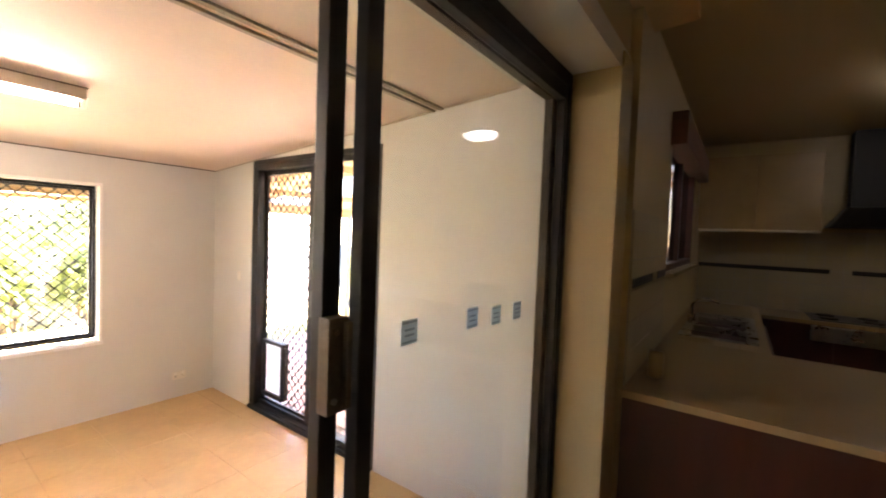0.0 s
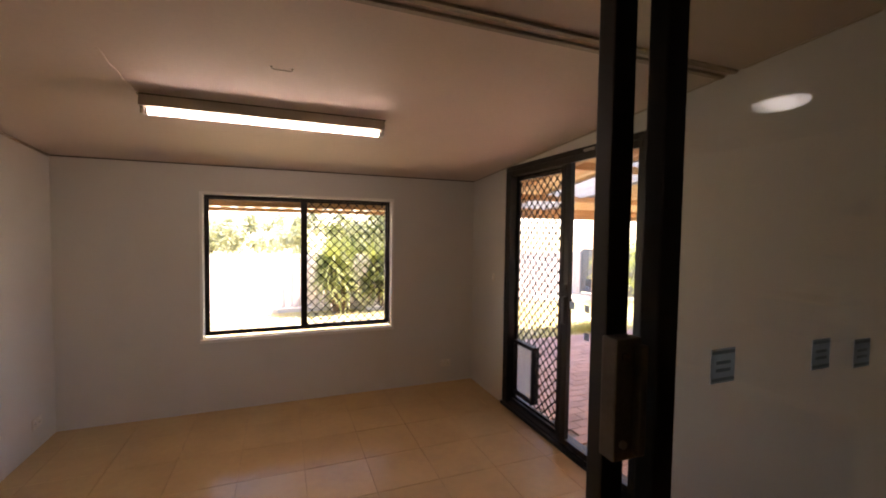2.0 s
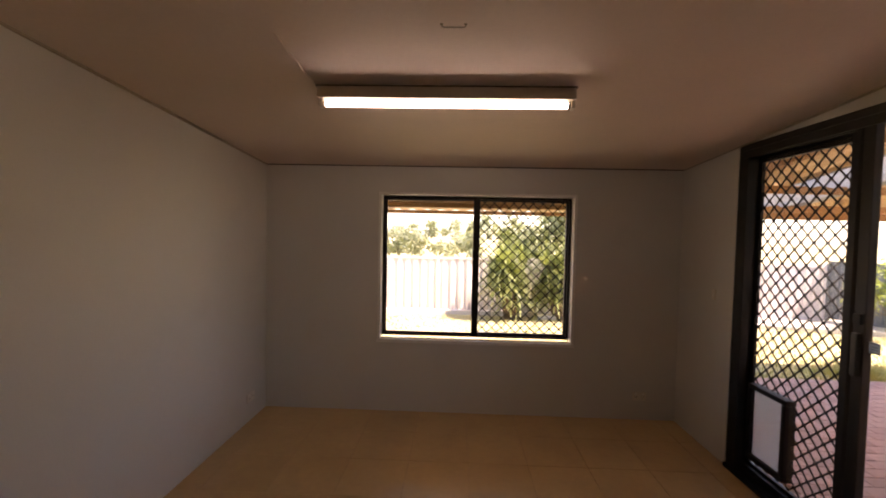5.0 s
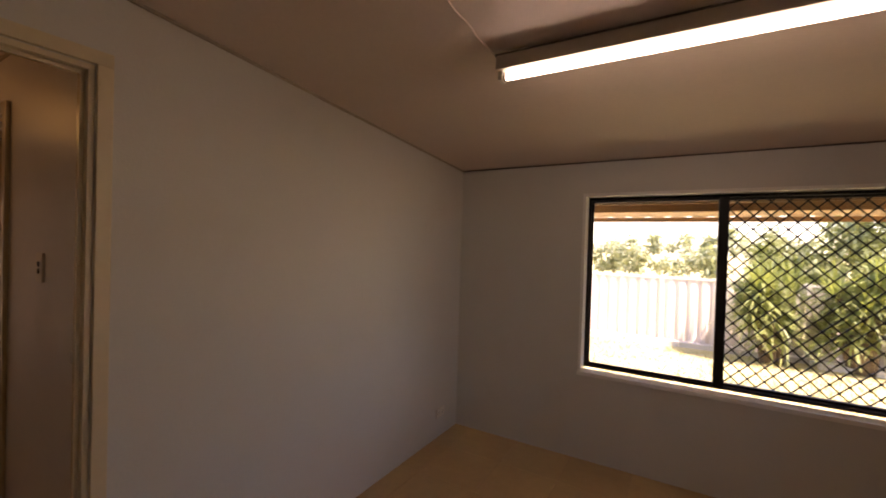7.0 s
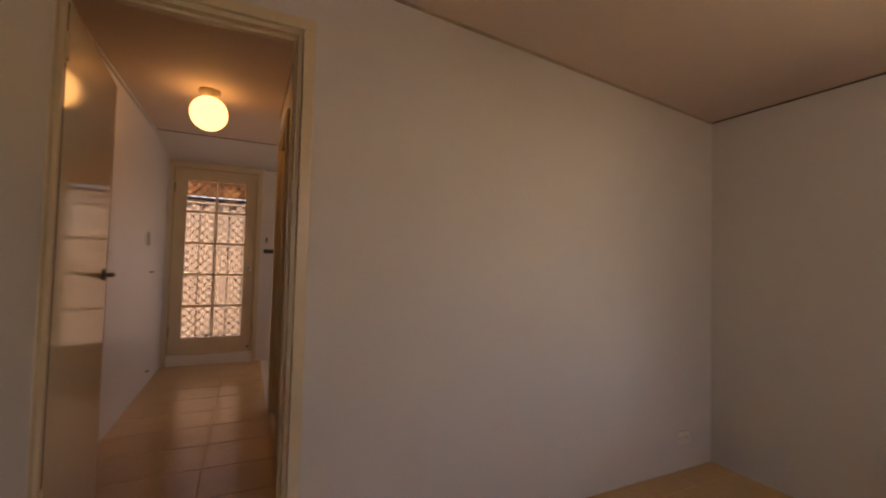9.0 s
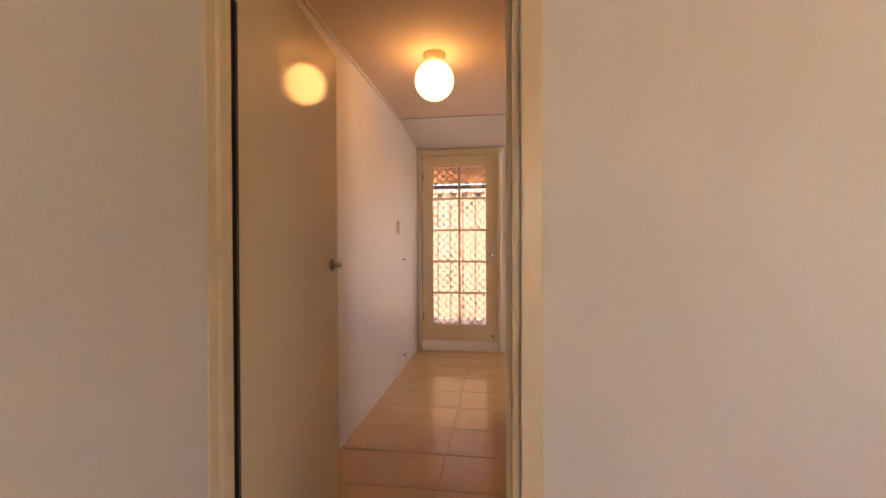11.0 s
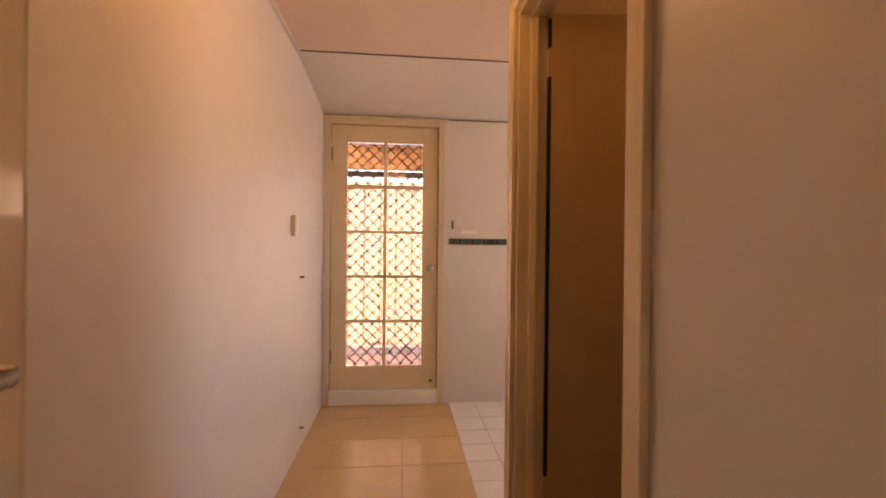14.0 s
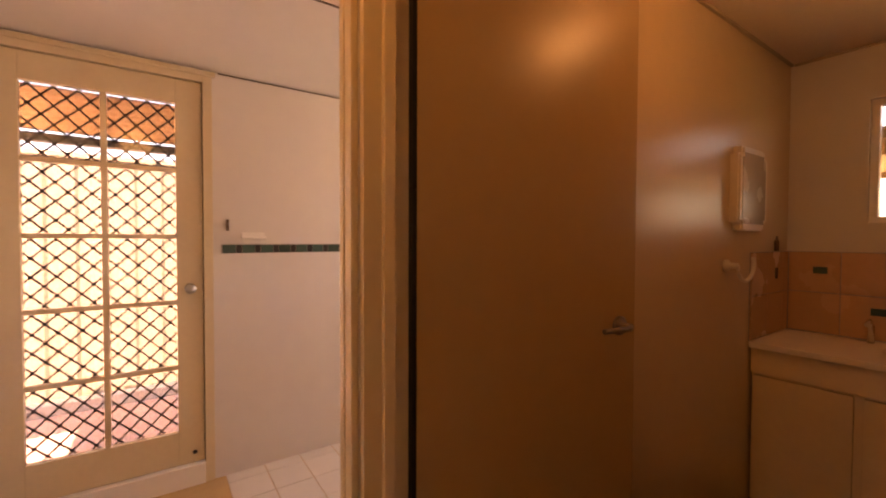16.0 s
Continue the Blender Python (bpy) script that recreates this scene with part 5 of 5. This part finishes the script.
def patio_roof():
    p = thing("patio_cover", "timber patio cover with corrugated roof sheets", "patio roof", (3, 0, -0.1))
    zf = lambda x, y: 2.30 - 0.146 * (y + 0.6)
    for i, (a, b) in enumerate(((0.353, 1.36), (1.365, 2.0), (2.005, 3.2), (3.205, 4.4), (4.405, 5.6))):
        clear = i == 1
        bm = corrugated(bmesh.new(), a, b + 0.05, -3.2, 1.95, lambda x, y, i=i: zf(x, y) - 0.05 * (i % 2), "y", 0.19, 0.032)
        part("clear_sheet" if clear else "roof_sheet", bm, M_CLEARROOF if clear else M_IRON, p, "translucent roof sheet" if clear else "")
    for y in (-2.1, -0.71, 0.62, 1.45):
        z = zf(0, y) - 0.055
        timber("purlin", (0.36, y - 0.024, z - 0.075), (5.58, y + 0.024, z), p)
    timber("fascia_beam", (0.36, 1.76, 1.80), (5.6, 1.81, 1.905), p)
    for x in (0.42, 5.5):
        bm = bm_box(bmesh.new(), (x - 0.024, -3.2, 0), (x + 0.024, 1.755, 0.1))
        for v in bm.verts:
            v.co.z += zf(0, v.co.y) - 0.225
        bmesh.ops.bevel(bm, geom=bm.edges[:], offset=0.004, segments=1, affect="EDGES")
        part("rafter", bm, M_PINE, p)
    for x, y in ((3.22, 1.785), (5.3, 1.785)):
        timber("post", (x - 0.032, y - 0.032, -0.12), (x + 0.032, y + 0.032, 1.80), p, 0.006)
    timber("post", (5.268, -3.032, -0.12), (5.332, -2.968, zf(0, -3.0) - 0.04), p, 0.006)
    settle(p)
    v = thing("verandah_eave", "corrugated eave with pine fascia over the window", "eave", (-2, 0.7, 1.9))
    ze = lambda x, y: 1.889 - 0.025 * (y - 0.2)
    bm = corrugated(bmesh.new(), -6.5, 0.25, 0.20, 1.93, ze, "y", 0.19, 0.011)
    part("roof_sheet", bm, M_IRON, v)
    timber("fascia_beam", (-6.5, 1.755, 1.79), (0.25, 1.805, 1.836), v)
    timber("inner_beam", (-6.5, 0.58, 1.797), (0.25, 0.63, 1.866), v)
    timber("wall_plate", (-6.5, 0.185, 1.82), (0.25, 0.225, 1.872), v)
    for x in (-2.965, -5.6):
        timber("post", (x - 0.045, 1.735, ground_z(x, 1.78)), (x + 0.045, 1.825, 1.79), v, 0.006)
    settle(v)
    s = thing("side_eave", "orange-lit corrugated side cover behind the back door", "eave", (-7.8, -3, 2.1))
    zs = lambda x, y: 1.935 + 0.16 * (x + 7.85)
    bm = corrugated(bmesh.new(), -7.85, -7.25, -5.0, -0.5, zs, "y", 0.075, 0.012)
    part("roof_sheet", bm, M_IRON, s)
    box("gutter", (-7.92, -5.0, 1.875), (-7.835, -0.5, 1.922), M_FENCEG, s, "dark grey gutter along the eave", 0.008)
    for y in (-4.3, -1.0):
        timber("post", (-7.91, y - 0.045, -0.135), (-7.83, y + 0.045, 1.875), s, 0.006)
    settle(s)


patio_roof()


def fence(name, label, p, q, height, material, top_drop=0.0):
    """Sheet-metal fence: ribbed panels between posts, with top and bottom rails, stepping with the ground."""
    f = thing(name, label, "fence", (*p, ground_z(*p)))
    a, b = Vector(p), Vector(q)
    L = (b - a).length
    n = max(1, round(L / 2.4))
    d = (b - a).normalized()
    nn = Vector((-d.y, d.x))
    ang = math.degrees(math.atan2(d.y, d.x))
    w = L / n
    for i in range(n + 1):
        c = a + d * w * i
        z = ground_z(*c)
        m = pose(c.x, c.y, z, 0, 0, ang)
        part("post", bm_box(bmesh.new(), (-0.03, -0.035, -0.1), (0.03, 0.035, height + 0.02), m, 0.003), material, f)
        if i == n:
            break
        e = a + d * w * (i + 0.5)
        m = pose(c.x, c.y, ground_z(*e), 0, 0, ang)
        part("rail", bm_box(bmesh.new(), (0.03, -0.028, height - 0.045), (w - 0.03, 0.028, height), m, 0.003), material, f)
        part("rail", bm_box(bmesh.new(), (0.03, -0.028, 0.03), (w - 0.03, 0.028, 0.075), m, 0.003), material, f)
        bm = bmesh.new()
        prof = []
        u = 0.03
        while u < w - 0.03:
            for du, dy in ((0, 0.014), (0.06, 0.014), (0.085, -0.014), (0.17, -0.014), (0.195, 0.014)):
                if u + du <= w - 0.03:
                    prof.append((u + du, dy))
            u += 0.2
        rows = [[bm.verts.new(m @ Vector((x, y + t, z))) for t in (0, 0.003) for z in (0.07, height - 0.04)] for x, y in prof]
        for r, s in zip(rows, rows[1:]):
            bm.faces.new((r[0], s[0], s[1], r[1]))
            bm.faces.new((r[2], r[3], s[3], s[2]))
        part("panel", bm, material, f)
    settle(f)


fence("fence_north", "pale pink sheet-metal fence along the lawn", (-14.0, 6.75), (7.0, 6.75), 1.38, M_FENCEP)
fence("fence_east", "slate-grey sheet-metal fence behind the garden bed", (7.06, 6.72), (8.3, 3.7), 1.42, M_FENCEG)
fence("fence_patio", "slate-grey sheet-metal fence beside the patio", (8.3, 3.62), (8.3, -9.0), 1.6, M_FENCEG)
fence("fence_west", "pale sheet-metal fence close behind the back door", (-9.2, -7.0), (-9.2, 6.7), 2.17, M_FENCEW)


def paving():
    """Red clay pavers in stretcher courses; the nearest are pieces of their own, the rest one mesh."""
    base = setting(box("paving_base", (0.165, -3.55, -0.16), (6.6, 1.52, -0.112), M_SAND), "sand bed under the red patio pavers", "paving")
    L, W = 0.23, 0.115
    bm = bm_box(bmesh.new(), (-L / 2 + 0.002, -W / 2 + 0.002, -0.02), (L / 2 - 0.002, W / 2 - 0.002, 0))
    bmesh.ops.bevel(bm, geom=[e for e in bm.edges if all(v.co.z > -0.001 for v in e.verts)], offset=0.004, segments=1, affect="EDGES")
    me = bpy.data.meshes.new("paver")
    bm.to_mesh(me)
    bm.free()
    me.materials.append(M_PAVER)
    tv = [Vector(v.co) for v in me.vertices]
    tf = [tuple(p.vertices) for p in me.polygons]
    verts, faces = [], []
    near = 0
    for j in range(int(5.0 / W)):
        y = 1.5 - W / 2 - j * W
        for i in range(int(6.4 / L)):
            x = 0.29 + L / 2 + i * L + (L / 2 if j % 2 else 0)
            z = -0.10 + random.uniform(-0.002, 0.002)
            tilt = random.uniform(-0.4, 0.4)
            if x < 2.2 and -2.1 < y < 1.0 and near < 300 and x < 1.4 + 0.25 * (y + 2.1):
                ob = new("paver", me)
                ob.location, ob.rotation_euler = (x, y, z), (0, 0, radians(tilt))
                ob.parent = base
                near += 1
            else:
                k = len(verts)
                m = pose(x, y, z, 0, 0, tilt)
                verts += [tuple(m @ v) for v in tv]
                faces += [tuple(a + k for a in f) for f in tf]
    me2 = bpy.data.meshes.new("pavers_rest")
    me2.from_pydata(verts, [], faces)
    me2.materials.append(M_PAVERJ)
    tagged(new("pavers_rest", me2), "red clay pavers over the far patio", "paving", "", "stuff")
    side = setting(box("path_side", (-9.02, -6.0, -0.16), (-7.25, 0.5, -0.11), M_PAVERJ), "red paved side path", "path")
    setting(box("kerb_side", (-9.16, -6.0, -0.16), (-9.03, 0.5, -0.02), M_LIMESTONE, bevel=0.01), "pale kerb along the side path", "kerb")
    return base


def leaf_quad(verts, faces, c, d, up, length, width, bend=0.0):
    """A pointed leaf of two bent segments."""
    s = d.cross(up)
    if s.length < 1e-3:
        s = d.orthogonal()
    s = s.normalized() * width / 2
    mid = c + d * length * 0.5 + Vector((0, 0, bend * 0.25))
    tip = c + d * length + Vector((0, 0, bend))
    k = len(verts)
    verts += [tuple(c - s * 0.4), tuple(c + s * 0.4), tuple(mid + s), tuple(mid - s), tuple(tip)]
    faces += [(k, k + 1, k + 2, k + 3), (k + 3, k + 2, k + 4)]


def mesh_part(name, verts, faces, material, parent, label=""):
    me = bpy.data.meshes.new(name)
    me.from_pydata(verts, [], faces)
    me.materials.append(material)
    ob = new(name, me)
    ob.parent = parent
    if label:
        ob["label"] = label
    return ob


def yucca(x, y, height, heads, seed, label):
    """A multi-headed yucca: leaning trunks, each with a rosette of long drooping blades."""
    r = random.Random(seed)
    z0 = ground_z(x, y)
    t = thing("yucca_plant", label, "plant", (x, y, z0))
    bm = bmesh.new()
    verts, faces = [], []
    for i in range(heads):
        a = r.uniform(0, 6.28)
        h = height * r.uniform(0.38, 0.95)
        lean = r.uniform(0.1, 0.55)
        top = Vector((x + math.cos(a) * lean, y + math.sin(a) * lean * 0.7, z0 + h))
        bm_tube(bm, [(x + 0.1 * math.cos(a), y + 0.1 * math.sin(a), z0 - 0.05), ((x * 2 + top.x) / 3 + 0.05 * math.cos(a), (y * 2 + top.y) / 3, z0 + h * 0.5), top], 0.07, 8, 0.05)
        for k in range(130):
            th, ph = r.uniform(0, 6.28), r.uniform(-0.45, 1.45)
            d = Vector((math.cos(th) * math.cos(ph), math.sin(th) * math.cos(ph), math.sin(ph)))
            L = r.uniform(0.42, 0.74)
            leaf_quad(verts, faces, top + d * 0.05 + Vector((0, 0, r.uniform(-0.25, 0.08))), d, Vector((0, 0, 1)), L, r.uniform(0.025, 0.045), -L * r.uniform(0.05, 0.35))
    part("trunk", bm, M_BARK, t)
    mesh_part("leaves", verts, faces, M_YUCCA, t)
    settle(t)


def tree(name, label, x, y, height, spread, trunk_h, n_clump, leaf, leaves, material, seed, category="tree", z0=None, squash=0.8):
    """Tapered trunk, forking limbs, and a crown of many small leaves gathered in uneven clumps with gaps."""
    r = random.Random(seed)
    z0 = ground_z(x, y) if z0 is None else z0
    t = thing(name, label, category, (x, y, z0))
    bm = bmesh.new()
    tr = 0.035 * height ** 0.9 * 0.6
    top = Vector((x + r.uniform(-0.1, 0.1) * spread, y, z0 + trunk_h))
    bm_tube(bm, [(x, y, z0 - 0.1), (x + 0.03, y, z0 + trunk_h * 0.5), top], tr, 9, tr * 0.65)
    verts, faces = [], []
    for i in range(n_clump):
        a = r.uniform(0, 6.28)
        rr = spread * math.sqrt(r.random()) * 0.85
        h = z0 + trunk_h + (height - trunk_h) * (0.15 + 0.8 * r.random() * (1 - 0.5 * (rr / spread) ** 2))
        c = Vector((x + math.cos(a) * rr, y + math.sin(a) * rr, h))
        if i % 2 == 0:
            bm_tube(bm, [top, (top + c) / 2 + Vector((0, 0, -0.08 * height)), c], tr * 0.4, 6, tr * 0.08, False)
        cr = spread * r.uniform(0.22, 0.42)
        for k in range(leaves):
            d = Vector((r.gauss(0, 1), r.gauss(0, 1), r.gauss(0, 1)))
            d.normalize()
            p = c + Vector((d.x, d.y, d.z * squash)) * cr * r.random() ** 0.45
            o = Vector((r.uniform(-1, 1), r.uniform(-1, 1), r.uniform(-0.9, 0.5))).normalized()
            leaf_quad(verts, faces, p, o, Vector((r.uniform(-1, 1), r.uniform(-1, 1), 1)), leaf * r.uniform(0.7, 1.3), leaf * 0.45, -leaf * 0.2)
    part("trunk", bm, M_BARK, t)
    mesh_part("crown", verts, faces, material, t)
    settle(t)


yucca(-0.62, 5.95, 1.45, 13, 1, "green spiky yucca against the pale fence")
yucca(0.55, 6.05, 1.6, 14, 2, "dense green yucca clump beside the fence")
yucca(1.7, 6.1, 1.3, 8, 12, "green spiky yucca beside the fence")
tree("tall_shrub", "leafy olive-green tree behind the yuccas", 1.5, 8.2, 3.4, 1.5, 0.9, 22, 0.13, 260, M_GUM, 3, "tree")
tree("tall_shrub", "leafy olive-green tree behind the yuccas", -0.1, 8.0, 2.3, 0.9, 0.7, 14, 0.12, 220, M_LEAFY, 4, "tree")
tree("shrub", "airy light-green shrub in front of the grey fence", 6.6, 4.6, 1.9, 0.8, 0.3, 17, 0.075, 95, M_AIRY, 5, "shrub")
tree("shrub", "airy light-green shrub in front of the grey fence", 6.95, 5.2, 1.5, 0.5, 0.4, 9, 0.08, 90, M_AIRY, 6, "shrub")
tree("shrub", "small dark-stemmed shrub in the garden bed", 7.1, 3.2, 0.75, 0.28, 0.2, 9, 0.06, 80, M_LEAFY, 7, "shrub")
tree("shrub", "yellow-green shrub beside the fence", 3.6, 6.1, 1.2, 0.55, 0.15, 14, 0.08, 130, M_YELLOW, 8, "shrub")
tree("shrub", "small yellow shrub by the verandah post", -4.35, 5.6, 1.2, 0.4, 0.2, 9, 0.09, 110, M_YELLOW, 9, "shrub")
rt = random.Random(11)
for i in range(16):
    x = -26 + i * 2.6 + rt.uniform(-0.9, 0.9)
    y = 30 + rt.uniform(-6, 10)
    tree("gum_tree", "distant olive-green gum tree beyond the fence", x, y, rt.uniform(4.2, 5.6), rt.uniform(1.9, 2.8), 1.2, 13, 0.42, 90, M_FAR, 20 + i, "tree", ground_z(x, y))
for i in range(4):
    y = -4 + i * 3.4
    tree("gum_tree", "olive-green tree beyond the side fence", 14 + rt.uniform(-1, 2), y, rt.uniform(2.6, 3.3), rt.uniform(1.3, 1.9), 0.9, 12, 0.26, 110, M_GUM, 60 + i, "tree", -0.2)


def garden_bed():
    bm = bmesh.new()
    pts = []
    for i in range(15):
        f = i / 14
        x, y = 4.4 + 5.2 * f, 5.6 - 0.6 * math.sin(f * 3.1) - 2.3 * max(0, f - 0.35)
        pts.append((x, y))
    lo = [bm.verts.new((x, y, ground_z(x, y) + 0.05)) for x, y in pts]
    hi = [bm.verts.new((x + 1.0, 6.7, ground_z(x, 6.7) + 0.07)) for x, y in pts]
    for i in range(14):
        bm.faces.new((lo[i], lo[i + 1], hi[i + 1], hi[i]))
    setting(part("garden_bed", bm, M_MULCH), "pale mulched garden bed along the fence", "garden bed")
    k = thing("garden_edging", "pale stone edging along the garden bed", "edging", (4.4, 5.6, -0.4))
    for (x, y), (u, v) in zip(pts, pts[1:]):
        ang = math.degrees(math.atan2(v - y, u - x))
        L = math.hypot(u - x, v - y)
        m = pose((x + u) / 2, (y + v) / 2, ground_z((x + u) / 2, (y + v) / 2), 0, 0, ang)
        part("edging_stone", bm_box(bmesh.new(), (-L / 2 + 0.01, -0.06, -0.05), (L / 2 - 0.01, 0.06, 0.10), m, 0.015), M_LIMESTONE, k)
    settle(k)
    n = thing("lawn_edging", "pale concrete edging between lawn and north fence", "edging", (0, 6.3, -0.4))
    for i in range(18):
        x = -13 + i * 1.0
        m = pose(x + 0.5, 6.0 + (0.5 if x < -0.8 else 0.0), ground_z(x, 6.0 + (0.5 if x < -0.8 else 0)), 0, 0, 0)
        part("edging_stone", bm_box(bmesh.new(), (-0.49, -0.05, -0.05), (0.49, 0.05, 0.09), m, 0.012), M_LIMESTONE, n)
    settle(n)


garden_bed()


def grass():
    """Short lawn blades and a tuft round the patio post."""
    r = random.Random(5)
    verts, faces = [], []
    for k in range(22000):
        x, y = r.uniform(-5.0, 8.0), 1.55 + r.random() ** 1.5 * 4.6
        h = r.uniform(0.02, 0.05)
        a = r.uniform(0, 6.28)
        leaf_quad(verts, faces, Vector((x, y, ground_z(x, y) - 0.015)), Vector((math.cos(a) * 0.5, math.sin(a) * 0.5, 1)).normalized(), Vector((math.sin(a), math.cos(a), 0)), h + 0.02, 0.012)
    for k in range(900):
        a, d = r.uniform(0, 6.28), abs(r.gauss(0, 0.22))
        x, y = 3.25 + math.cos(a) * d * 1.6, 1.85 + math.sin(a) * d * 0.6
        leaf_quad(verts, faces, Vector((x, y, -0.15)), Vector((math.cos(a) * 0.6, math.sin(a) * 0.6, 1)).normalized(), Vector((math.sin(a), math.cos(a), 0)), r.uniform(0.08, 0.2), 0.014, -0.02)
    ob = mesh_part("grass", verts, faces, M_BLADE, None)
    tagged(ob, "short dry lawn grass with a green tuft", "grass", "", "stuff")


grass()

# ---- pieces of floors and pavements ----
tiles(floor, "floor_tile", -3.51, 0.0, -3.18, 0.0, 0.40, 0.0025, 0.0, M_TILE, -2.158, -0.773)
tiles(floor, "floor_tile", -3.60, -3.51, -3.195, -2.467, 0.40, 0.004, 0.0, M_TILE, -2.158, -0.773)
tiles(floor, "floor_tile", -7.12, -3.60, -3.42, -2.452, 0.33, 0.004, 0.0, M_TILE, -5.885, -2.81, size_y=0.62)
tiles(floor, "laundry_tile", -7.12, -5.43, -2.448, 0.0, 0.20, 0.004, 0.0, M_WTILE, -5.43, -2.448)
tiles(floor, "bathroom_tile", -5.332, -3.75, -2.42, 0.0, 0.20, 0.004, -0.001, M_BATHFLOOR, -5.332, -2.315)
tiles(floor, "kitchen_tile", -3.6, 0.12, -7.0, -3.66, 0.40, 0.004, 0.0, M_TILE, 0.0, 0.0)
tiles(floor, "floor_tile", -2.5, -0.013, -3.66, -3.457, 0.40, 0.004, 0.0, M_TILE, 0.0, 0.0)
tiles(floor, "floor_tile", -2.5, -0.013, -3.335, -3.18, 0.40, 0.004, 0.0, M_TILE, -2.158, -0.773)
paving()
